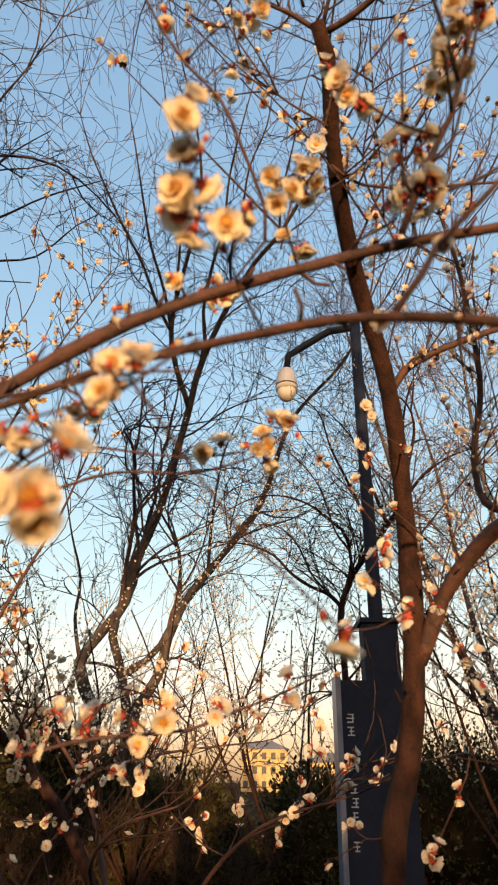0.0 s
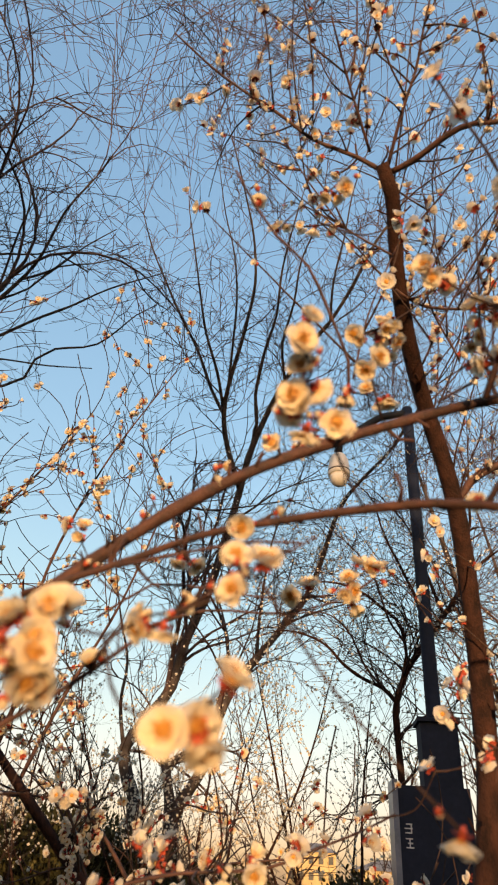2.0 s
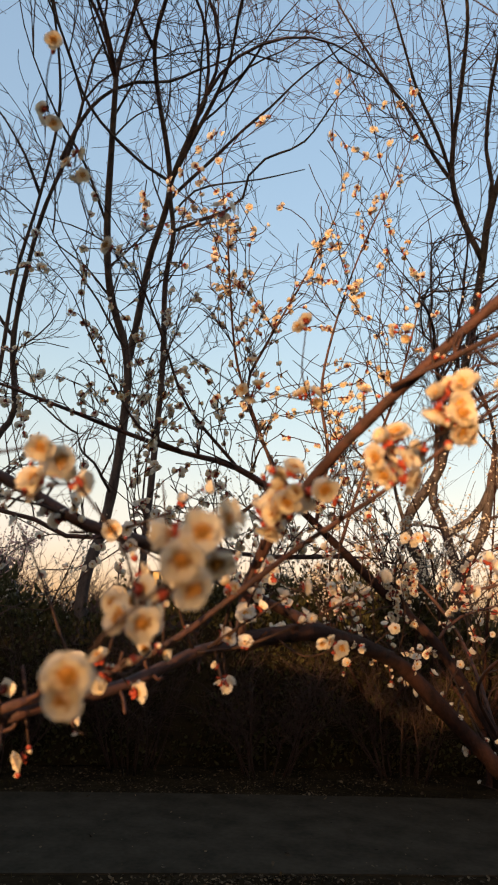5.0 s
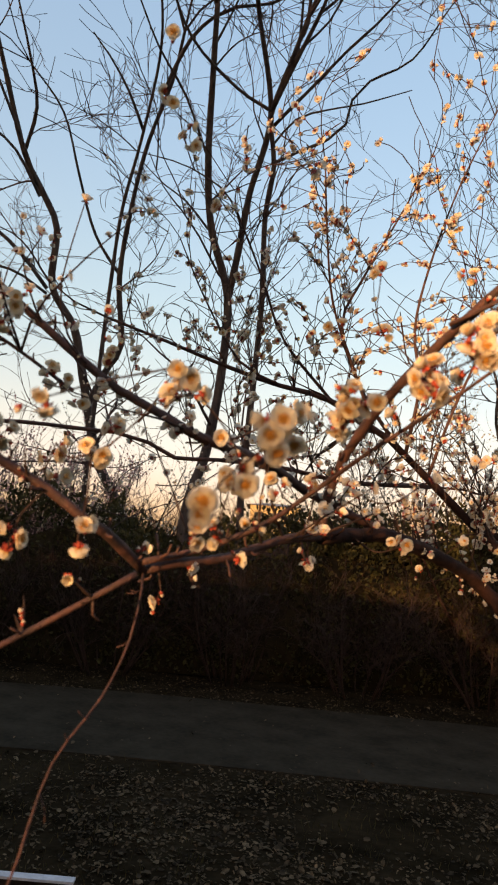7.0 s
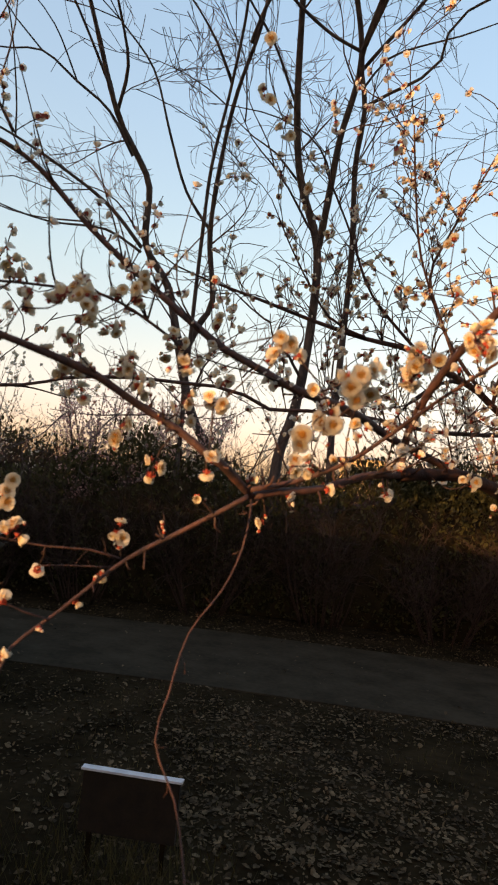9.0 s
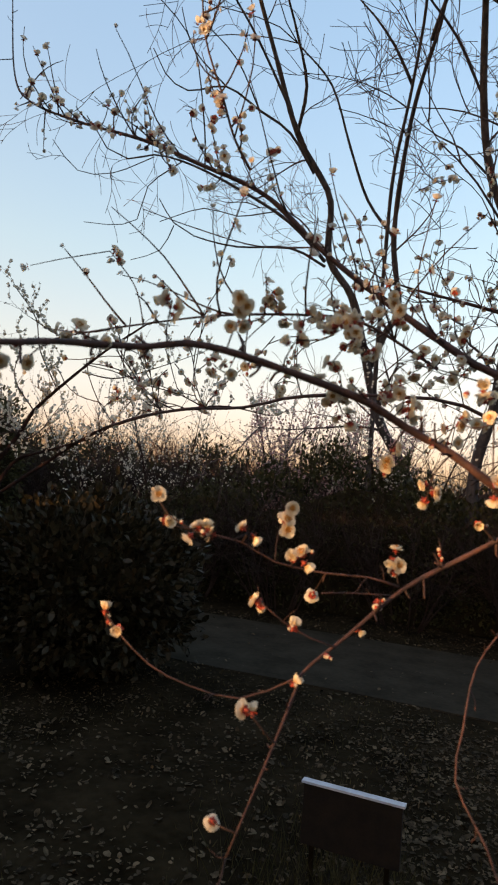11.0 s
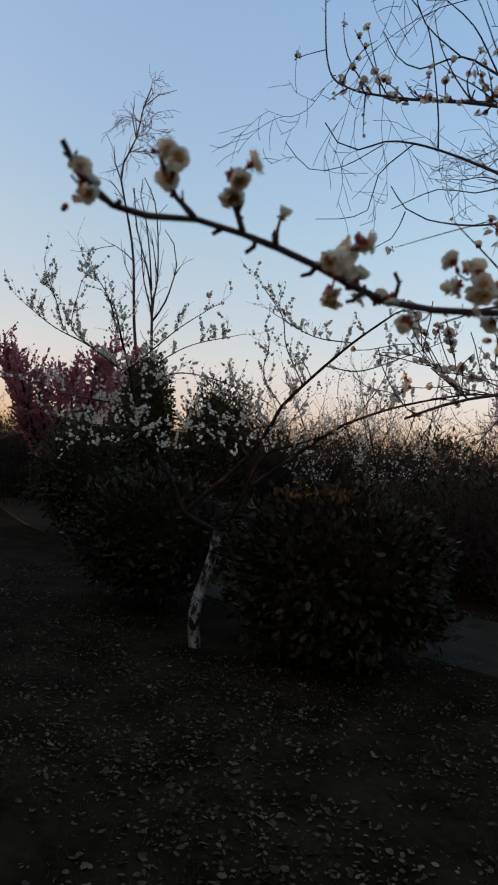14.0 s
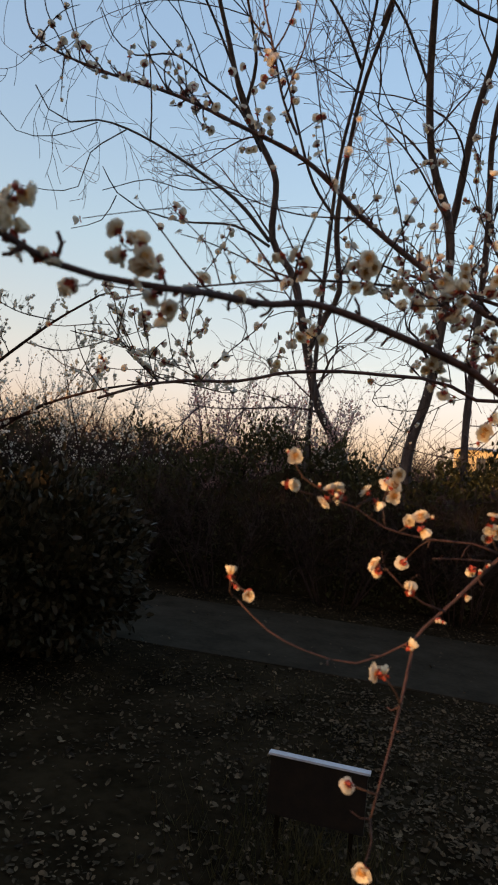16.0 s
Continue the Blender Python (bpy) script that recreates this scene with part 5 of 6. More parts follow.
shrub("evergreen_shrub", "dark evergreen bush closing the end of the hedge", (-0.95, 10.0, 0.92), (0.85, 0.6, 0.95), 6500, 0.07, LEAF_DARK, 22)
hedge("hedge", "low clipped dark hedge far along the path", [(-12.2, 1.9), (-15, 0.9), (-18.5, 0.0), (-24, -1.5)], 1.6, 1.4, 12000, 0.08, LEAF_DARK, 16)
hedge("hedge", "clipped dark hedge on the far lawn", [(-20.5, 0.6), (-21.5, -2.0), (-22.5, -4.5), (-24.5, -8.5)], 2.2, 1.5, 9000, 0.09, LEAF_DARK, 17)
hedge("hedge", "low dark hedge beyond the path", [(4.8, 11.9), (8, 13.2), (14, 15.5)], 1.9, 1.6, 9000, 0.08, LEAF_DARK, 18)


# ---- trees ----
def grow(s, p, d, length, r, depth, rng, up, spread, sides, flowers=None, shrink=0.62, min_r=0.0016, curl=0.25):
    """A branch with its side branches, joined into one mesh of fine twigs."""
    n = 10 if depth > 2 else 9 if depth > 1 else 7 if depth > 0 else 4
    line = wander(p, d, length, n, rng, curl, up)
    s.tube(line, [max(min_r, r * (1 - 0.75 * i / n)) for i in range(n + 1)], sides if depth > 1 else 3, cap=False)
    if flowers is not None and depth <= 1:
        flowers.append(line)
    if depth == 0:
        return
    kids = rng.randint(3, 4)
    for i in range(kids):
        t = (i + 0.7) / kids
        k = min(n - 1, int(t * n))
        q = line[k].lerp(line[k + 1], t * n - k)
        ax = (line[k + 1] - line[k]).normalized()
        side = ax.cross(rand_dir(rng)).normalized()
        grow(s, q, ax + side * rng.uniform(0.6, 1.1) * spread, length * shrink * rng.uniform(0.7, 1.15), r * 0.55, depth - 1, rng, up, spread, sides, flowers, shrink, min_r=min_r, curl=curl)


def bare_tree(name, label, limbs, seed, density, reach, depth=2, min_r=0.0024, group="", up=0.06, curl=0.2):
    """A tree in winter: named trunks and limbs, and a crown of fine twigs that grow out of them."""
    rng = random.Random(seed)
    o = Vector(limbs[0][1][0])
    o.z = 0
    ob = thing(name, label, "tree", group, at=o)
    twigs = Shape()
    for kind, pts, r0, r1 in limbs:
        s, line, radii = limb_shape([Vector(p) - o for p in pts], r0, r1, 0.16, rng, 8)
        part(kind, s, BARK_FAR, ob)
        total = sum((b - a).length for a, b in zip(line, line[1:]))
        n = int(total * density * (1.5 if kind == "branch" else 1))
        for i in range(n):
            t = 0.22 + 0.78 * (i + rng.random()) / n
            if kind == "limb":
                t = (i + rng.random()) / n
            k = min(len(line) - 2, int(t * (len(line) - 1)))
            p = line[k]
            if p.z < 2.4:
                continue
            ax = (line[k + 1] - line[k]).normalized()
            side = ax.cross(rand_dir(rng)).normalized()
            grow(twigs, p, ax * 0.7 + side * rng.uniform(0.5, 1.0), reach * rng.uniform(0.55, 1.2) * (1.1 - 0.45 * t) * (0.3 if kind == "branch" else 1), max(0.004, radii[k] * 0.34), 1 if kind == "branch" else depth, rng, up, 0.95, 4, min_r=min_r, curl=curl)
        ax = (line[-1] - line[-2]).normalized()
        for _ in range(0 if kind == "branch" else 3):
            grow(twigs, line[-1], ax + rand_dir(rng) * 0.4, reach * 1.3, r1 * 0.8, depth, rng, up, 0.95, 4, min_r=min_r, curl=curl)
    part("fine_twig_crown", twigs, TWIG_FAR, ob)["kind"] = "stuff"
    return ob


def near_plum():
    """The plum tree whose flowering limbs hang round the camera."""
    rng = random.Random(71)
    o = Vector((0.40, 1.35, 0))
    ob = thing("plum_tree", "old plum tree with red-brown limbs and creamy double blossoms", "tree", at=o)
    joined, shoots = Shape(), Shape()
    lines = []
    for kind, pts, r0, r1 in LIMBS_A:
        if kind == "limb":
            r0, r1 = r0 * 0.68, r1 * 0.72
        s, line, radii = limb_shape([Vector(p) - o for p in pts], r0, r1, {"trunk": 0.035, "limb": 0.02, "spur": 0.006}[kind], rng, 9, 0.16)
        for _ in range(int(len(line) * (0.42 if kind != "spur" else 0.3))):
            k = rng.randrange(1, len(line))
            ax = (line[k] - line[k - 1]).normalized()
            side = (ax.cross(rand_dir(rng)).normalized() + ax * rng.uniform(0.2, 0.8)).normalized()
            a, r = line[k], min(radii[k] * 0.55, 0.0021)
            L = radii[k] + (rng.uniform(0.004, 0.021) if kind != "spur" else 0.002)
            b = a + side * L * 0.6 + rand_dir(rng) * L * 0.12
            c = b + (side + Vector((0, 0, 0.35)) + rand_dir(rng) * 0.5).normalized() * L * 0.5
            s.tube([a, b, c, c + (c - b) * 0.18], [r, r * 0.78, r * 0.8, r * 0.3], 5)
        # limbs rooted low take the bark with shade in its colour
        part(kind, s, BARK_SHADED if pts[0][2] < 1.3 else BARK, ob)
        lines.append((line, radii if kind != "spur" else [0.002] * len(radii)))
    eye = Vector((0.1, -0.3, 1.7)) - o
    net = np.array([q for line, _ in lines for q in line])
    wide = np.array([r for _, radii in lines for r in radii])
    left = [(Vector((x, y, z)) - o, n) for x, y, z, n in SPRAYS]

    def nearest(p, pts, offset):
        d = np.linalg.norm(pts - np.array(p), axis=1)
        k = int(d.argmin())
        return float(d[k]), k + offset

    best = [nearest(p, net, 0) for p, n in left]
    twigs = []
    while left:
        i = min(range(len(left)), key=lambda k: best[k][0])
        (p, n), (dist, at) = left.pop(i), best.pop(i)
        q, rad = Vector(net[at]), float(wide[at])
        ax = rand_dir(rng)
        if dist > 0.004:
            bend = q.lerp(p, 0.5) + rand_dir(rng) * dist * 0.14 - Vector((0, 0, dist * 0.06))
            line = curve([q, bend, p], 0.012)
            r = min(0.0017, 0.0009 + dist * 0.004, max(0.001, rad * 0.8))
            radii = [r * (1 - 0.35 * k / len(line)) for k in range(len(line))]
            tw = Shape()
            tw.tube(line, radii, 6)
            for k in range(2, len(line) - 1, 3):
                side = (line[k] - line[k - 1]).cross(rand_dir(rng)).normalized()
                tw.tube([line[k], line[k] + side * radii[k] * 2.6], [radii[k] * 0.8, radii[k] * 0.3], 4)
            part("twig", tw, TWIG, ob)
            ax = (p - bend).normalized()
            base = len(net)
            fresh = np.array([v for v in line])
            net = np.vstack([net, fresh])
            wide = np.concatenate([wide, radii])
            for k, (v, _) in enumerate(left):
                cand = nearest(v, fresh, base)
                if cand[0] < best[k][0]:
                    best[k] = cand
        for k in range(n):
            round_it = ax.cross(rand_dir(rng)).normalized()
            back = ax * 0.0085 * k if n > 1 else Vector((0, 0, 0))
            axis = (round_it * (1.0 if n > 1 else 0.3) + rand_dir(rng) * (0.75 if (eye - p).length > 0.55 else 0.45) + (eye - p).normalized() * (0.35 if p.z > 1.62 else -0.25) + ax * (0.5 if k == 0 else 0.1)).normalized()
            mesh = rng.choice(OPEN) if rng.random() < (0.85 if p.z > 1.62 else 0.55) else rng.choice(HALF)
            if (eye - p).length > 0.98:
                join_blossom(joined, p - back + round_it * 0.006 + axis * 0.003, axis, rng.uniform(0.75, 1.0), rng)
                continue
            put_blossom(ob, mesh, p - back + round_it * (0.006 if n > 1 else 0) + axis * 0.003, axis, rng.uniform(0.70, 0.90) if (eye - p).length < 0.6 else rng.uniform(0.68, 0.92), rng)
        for k in range(rng.choice((0, 1, 1, 2))):
            axis = (ax + rand_dir(rng) * 0.8).normalized()
            put_blossom(ob, rng.choice(BUDS), p + ax * rng.uniform(-0.02, 0.016) + axis * 0.003, axis, rng.uniform(0.45, 0.8), rng)
    # long upright shoots with blossoms on the limbs above head height
    for line, radii in lines:
        length = sum((b - a).length for a, b in zip(line, line[1:]))
        for _ in range(int(length * 16)):
            k = rng.randrange(1, len(line) - 1)
            if (line[k] - eye).length < 1.02 or line[k].z < 2.0 or line[k].x < -0.62:
                continue
            ax = (line[k + 1] - line[k]).normalized()
            side = ax.cross(rand_dir(rng)).normalized()
            side.z = abs(side.z)
            L = rng.uniform(0.15, 0.55)
            tw = wander(line[k], side + ax * 0.4 + Vector((0, 0, 0.3)), L, 8, rng, 0.13, 0.10)
            if min((q - eye).length for q in tw) < 0.9:
                continue
            shoots.tube(tw, [0.0019 * (1 - 0.6 * i / 8) for i in range(9)], 5)
            for j in range(1, 9):
                for _ in range(rng.choice((1, 1, 2, 3)) if rng.random() < 0.40 else 0):
                    axis = (rand_dir(rng) + (tw[j] - tw[j - 1]).normalized() * 0.4).normalized()
                    join_blossom(joined, tw[j - 1].lerp(tw[j], rng.random()) + axis * 0.006, axis, rng.uniform(0.6, 1.1), rng)
    # short side twigs with buds along the thinner limbs
    for line, radii in lines[1:]:
        length = sum((b - a).length for a, b in zip(line, line[1:]))
        if radii[0] < 0.0021:
            continue
        close = (line[len(line) // 2] - eye).length < 0.8
        for _ in range(int(length * (14 if close else 34))):
            k = rng.randrange(1, max(2, int(len(line) * 0.9)))
            ax = (line[k + 1] - line[k]).normalized()
            side = ax.cross(rand_dir(rng)).normalized()
            side.z = abs(side.z) * (1 if rng.random() < 0.75 else -1)
            L = rng.uniform(0.010, 0.042) if close else rng.uniform(0.03, 0.26) if side.z > 0 else rng.uniform(0.03, 0.09)
            tw = wander(line[k], side + ax * 0.5, L, 6, rng, 0.22, 0.12)
            shape = Shape() if close else shoots
            shape.tube(tw, [0.0019 * (1 - 0.6 * i / 6) for i in range(7)], 5)
            if close:
                part("twig", shape, TWIG, ob)
            for j in range(1, 7):
                if rng.random() < (0.28 if close else 0.5):
                    axis = (rand_dir(rng) + (tw[j] - tw[j - 1]).normalized()).normalized()
                    if close:
                        pick = rng.random()
                        put_blossom(ob, rng.choice(BUDS) if pick < 0.6 else rng.choice(HALF) if pick < 0.75 else rng.choice(OPEN), tw[j] + axis * 0.004, axis, rng.uniform(0.45, 0.8), rng)
                    else:
                        join_blossom(joined, tw[j] + axis * 0.004, axis, rng.choice((0.4, 0.55, 0.75, 0.9)) * rng.uniform(0.85, 1.1), rng)
    part("twig_crown", shoots, TWIG, ob)["kind"] = "stuff"
    part("small_blossoms", joined, [PETAL_FAR, STAMEN, CALYX], ob)["kind"] = "stuff"
    return ob


def plum(name, label, limbs, seed, twig_len, per_metre, flowers_each, parts=0, flower_r=0.0115, group="", petals=PETAL_FAR, lime=0.0, depth=1, low=0.7, keep=0.55, rise=0.12, curl=0.25, thin=0.0012):
    """A plum tree further off: limbs, twigs, and blossoms set along the twigs."""
    rng = random.Random(seed)
    o = Vector(limbs[0][1][0])
    o.z = 0
    ob = thing(name, label, "tree", group, at=o)
    twigs, sprays = Shape(), []
    for kind, pts, r0, r1 in limbs:
        s, line, radii = limb_shape([Vector(p) - o for p in pts], r0, r1, 0.06, rng, 8, 0.15)
        # thick limbs take the darker bark that has shade painted in
        part(kind, s, LIME if lime and kind == "trunk" else BARK_SHADED if r0 > 0.015 else BARK, ob, "limewashed lower trunk" if lime and kind == "trunk" else "")
        total = sum((b - a).length for a, b in zip(line, line[1:]))
        if kind == "trunk" and lime:
            continue
        for i in range(int(total * per_metre)):
            k = rng.randrange(1, len(line) - 1)
            if line[k].z < low:
                continue
            ax = (line[k + 1] - line[k]).normalized()
            side = ax.cross(rand_dir(rng)).normalized()
            side.z = abs(side.z)
            grow(twigs, line[k], ax * 0.5 + side, twig_len * rng.uniform(0.4, 1.25), max(0.0025, radii[k] * 0.4), depth, rng, rise, 0.8, 4, sprays, min_r=thin, curl=curl)
        if kind != "branch":
            grow(twigs, line[-1], (line[-1] - line[-2]), twig_len * 1.2, r1, depth, rng, rise, 0.8, 4, sprays, min_r=thin, curl=curl)
    part("fine_twig_crown", twigs, TWIG, ob)["kind"] = "stuff"
    joined = Shape()
    made = 0
    rng.shuffle(sprays)
    for line in sprays:
        if rng.random() > keep:
            continue
        for _ in range(rng.randint(1, flowers_each)):
            k = rng.randrange(1, len(line))
            p = line[k - 1].lerp(line[k], rng.random())
            if parts:
                for _ in range(rng.choice((1, 1, 2, 3))):
                    axis = rand_dir(rng)
                    q = p + axis * 0.007 + (line[k] - line[k - 1]).normalized() * rng.uniform(-0.01, 0.01)
                    if made < parts:
                        pick = rng.random()
                        mesh = rng.choice(OPEN) if pick < 0.7 else rng.choice(HALF) if pick < 0.85 else rng.choice(BUDS)
                        put_blossom(ob, mesh, q, axis, rng.uniform(0.85, 1.15), rng)
                        made += 1
                    else:
                        join_blossom(joined, q, axis, rng.uniform(0.85, 1.2), rng)
                continue
            axis = rand_dir(rng)
            small_flower(joined, p + axis * 0.006, axis, flower_r * rng.uniform(0.6, 1.1), rng)
            if rng.random() < 0.5:
                small_flower(joined, p + axis * 0.004 + rand_dir(rng) * 0.006, rand_dir(rng), flower_r * rng.uniform(0.6, 1.0), rng)
    if joined.v:
        b = part("small_blossoms", joined, [petals, STAMEN, CALYX], ob, smooth=False)
        b["kind"] = "stuff"
    return ob


def made_limbs(x, y, height, spread, seed, stems=5, r=0.04, fork=0.6):
    """A plain set of limbs for a plum tree of the given height and spread."""
    rng = random.Random(seed)
    foot = Vector((x, y, -0.05))
    crotch = Vector((x + rng.uniform(-.1, .1), y + rng.uniform(-.1, .1), fork))
    out = [("trunk", [foot, foot.lerp(crotch, 0.5) + Vector((0.03, -0.02, 0)), crotch], r, r * 0.8)]
    for i in range(stems):
        a = 2 * math.pi * (i + rng.uniform(-0.3, 0.3)) / stems
        d = Vector((math.cos(a), math.sin(a), 0)) * spread * rng.uniform(0.7, 1.1)
        top = crotch + d + Vector((0, 0, (height - fork) * rng.uniform(0.75, 1.05)))
        m1 = crotch.lerp(top, 0.33) + d * 0.15 + rand_dir(rng) * 0.06
        m2 = crotch.lerp(top, 0.68) + d * 0.08 + rand_dir(rng) * 0.08
        out.append(("limb", [crotch, m1, m2, top], r * 0.6, r * 0.14))
    return out


bare_tree("tree", "tall bare tree with dark forked stems behind the hedge", LIMBS_T1, 41, 0.66, 2.3, 3, 0.0042, up=0.055, curl=0.27)
bare_tree("tree", "bare many-stemmed tree with fine upright twigs", LIMBS_T2, 42, 0.95, 2.2, 3, 0.0042, up=0.055, curl=0.27)
bare_tree("tree", "tall bare tree with dense dark twigs beyond the pillar", made_limbs(3.6, 8.9, 8.5, 2.3, 44, 9, 0.10, 1.3), 44, 1.15, 2.2, 3, 0.0040)
bare_tree("tree", "bare curving tree leaning over the hedge", LIMBS_T3, 43, 0.62, 2.3, 3, 0.0036, up=0.012, curl=0.27)
near_plum()
plum("plum_tree", "plum tree with upright shoots and small creamy blossoms", LIMBS_B, 51, 0.33, 15.0, 5, parts=300, keep=0.52, low=1.55, curl=0.42, thin=0.0019)
plum("plum_tree", "old plum tree with arching thin branches beside the pillar", LIMBS_P, 53, 0.95, 10.0, 5, flower_r=0.012, keep=0.42, low=2.3, depth=2, rise=-0.01, curl=0.24, thin=0.0018)
plum("plum_tree", "white plum tree with a limewashed leaning trunk", LIMBS_W, 52, 0.20, 13.0, 7, flower_r=0.017, lime=1.0, keep=0.72, low=1.65)
BRUSH = [(-1.6, 10.6, 2.6), (-3.4, 10.2, 2.9), (-5.2, 9.3, 2.6), (-6.4, 8.3, 2.9), (-7.6, 7.6, 2.7), (-8.8, 6.7, 3.0), (-9.4, 5.6, 2.5), (-10.6, 5.9, 3.1), (-11.4, 4.8, 2.8), (-12.6, 4.6, 3.2), (-13.6, 3.2, 2.8), (-15.0, 3.4, 3.3), (-16.2, 1.9, 2.7), (-18.0, 2.4, 3.4), (1.8, 12.0, 2.8), (-19.0, -3.0, 3.0), (-16.0, -0.3, 2.4), (-2.2, 8.2, 2.0), (-3.6, 7.4, 1.8), (-5.0, 6.7, 2.1), (-6.2, 5.7, 1.9), (-7.4, 4.6, 2.2), (-8.4, 3.7, 1.9), (-0.6, 8.8, 1.9)]


def bare_shrub(x, y, height, seed):
    """A leafless shrub: a sheaf of reddish stems that branch into fine twigs."""
    rng = random.Random(seed)
    ob = thing("bare_shrub", "leafless shrub of fine reddish brown twigs behind the hedge", "shrub", "bare shrubs along the hedge", at=(x, y, 0))
    tw = Shape()
    for i in range(16):
        a = rng.uniform(0, 6.28)
        d = Vector((math.cos(a) * 0.45, math.sin(a) * 0.45, 1))
        line = wander(Vector((math.cos(a) * 0.25, math.sin(a) * 0.25, -0.03)), d, height * rng.uniform(0.5, 0.75), 6, rng, 0.14, 0.05)
        s = Shape()
        s.tube(line, [0.012 * (1 - 0.65 * k / 6) for k in range(7)], 5)
        part("stem", s, TWIG, ob)
        for k in range(2, 7):
            for _ in range(3):
                grow(tw, line[k], rand_dir(rng) * 0.8 + Vector((0, 0, 0.8)), height * rng.uniform(0.14, 0.32), 0.005, 1, rng, 0.06, 0.8, 3, min_r=0.0028)
    part("fine_twig_crown", tw, TWIG, ob)["kind"] = "stuff"
    return ob


for i, (x, y, h) in enumerate(BRUSH):
    bare_shrub(x, y, h, 300 + i)
WILD = [(-2.6, 8.6, 3.0, 1.5, 61), (2.6, 6.3, 3.6, 1.4, 63), (2.9, 8.0, 4.2, 1.8, 64), (-7.4, 6.6, 2.9, 1.4, 65), (-10.6, 4.4, 3.2, 1.5, 66), (-12.5, 3.8, 3.2, 1.6, 68), (-4.6, 9.6, 2.9, 1.5, 69), (-1.3, 8.5, 4.0, 1.6, 71), (0.5, 9.0, 4.1, 1.5, 72), (-3.6, 8.8, 3.6, 1.6, 73)]
BLUSH = [(-8.8, 5.65, 3.1, 1.0, 74), (-8.0, 6.6, 2.8, 0.9, 75)]
for x, y, h, w, sd in BLUSH:
    plum("plum_tree", "bushy plum tree with pale pink blossoms beyond the hedge", made_limbs(x, y, h, w, sd, 9), sd, 0.45, 16.0, 7, flower_r=0.018, keep=0.95, petals=PETAL_BLUSH, group="plum trees along the path")
for x, y, h, w, sd in WILD:
    plum("plum_tree", "slender plum tree dotted with small white blossoms", made_limbs(x, y, h, w, sd, 6), sd, 0.6, 10.0, 6, flower_r=0.018, keep=0.9, group="plum trees along the path", low=1.75 if x > -6 else 1.15)


# ---- sign pillar and camera pole ----
def sign_pillar():
    ob = thing("sign_pillar", "dark blue sign pillar with pale edge and small white lettering", "sign", at=(0.86, 4.95, 0))
    s = Shape()
    s.box((0, 0, 1.19), (0.46, 0.24, 2.38))
    body = part("body", s, POLE_PAINT, ob, smooth=False)
    s = Shape()
    s.box((-0.25, -0.02, 1.2), (0.035, 0.27, 2.42))
    part("edge_panel", s, PANEL_EDGE, ob, "pale grey-blue metal edge panel", smooth=False)
    rng = random.Random(9)
    for z in (2.16, 2.08, 1.74, 1.66, 1.58, 1.42, 1.15, 1.07):
        s = Shape()
        for k in range(3):
            s.box((-0.17 + rng.uniform(-0.006, 0.006), -0.122, z - 0.024 * k), (rng.uniform(0.03, 0.055), 0.004, 0.007))
        s.box((-0.17 + rng.uniform(-0.015, 0.015), -0.1225, z - 0.024), (0.007, 0.004, 0.055))
        part("lettering", s, WHITE_TEXT, body, "worn white lettering", smooth=False)
    return ob


def camera_pole():
    ob = thing("camera_pole", "dark steel pole carrying an arm with a white dome camera", "pole", at=(0.975, 5.25, 0))
    s = Shape()
    s.tube([Vector((0, 0, z)) for z in (-0.05, 0.5, 2.4, 4.2, 5.75)], [0.07, 0.062, 0.058, 0.052, 0.05], 14)
    part("pole", s, POLE_PAINT, ob)
    s = Shape()
    s.box((0.0, -0.05, 2.62), (0.26, 0.22, 0.42))
    box = part("control_box", s, POLE_PAINT, ob, smooth=False)
    s = Shape()
    s.box((0.0, -0.05, 2.845), (0.30, 0.26, 0.03))
    part("lid", s, POLE_PAINT, box, smooth=False)
    s = Shape()
    arm = [Vector((0.0, 0, 5.7)), Vector((-0.26, -0.04, 5.62)), Vector((-0.54, -0.10, 5.38)), Vector((-0.655, -0.12, 5.28)), Vector((-0.675, -0.12, 5.12))]
    s.tube(arm, [0.036, 0.036, 0.034, 0.03, 0.03], 10)
    part("arm", s, STEEL, ob)
    s = Shape()
    c = Vector((-0.675, -0.12, 4.95))
    prof = [(0.19, 0.02), (0.17, 0.06), (0.12, 0.085), (0.03, 0.098), (-0.02, 0.10), (-0.05, 0.098)]
    s.tube([c + Vector((0, 0, z)) for z, r in prof], [r for z, r in prof], 18)
    dome = part("dome_camera", s, SHELL, ob, "white plastic dome camera housing")
    s = Shape()
    prof = [(-0.05, 0.088), (-0.09, 0.082), (-0.13, 0.06), (-0.155, 0.025)]
    s.tube([c + Vector((0, 0, z)) for z, r in prof], [r for z, r in prof], 18)
    part("dome", s, SHELL, dome)
    s = Shape()
    s.tube([c + Vector((0, 0, z)) for z in (0.0, -0.012)], [0.1025, 0.1025], 18)
    part("ring", s, SMOKED, dome, "dark seam ring")
    return ob


sign_pillar()
camera_pole()


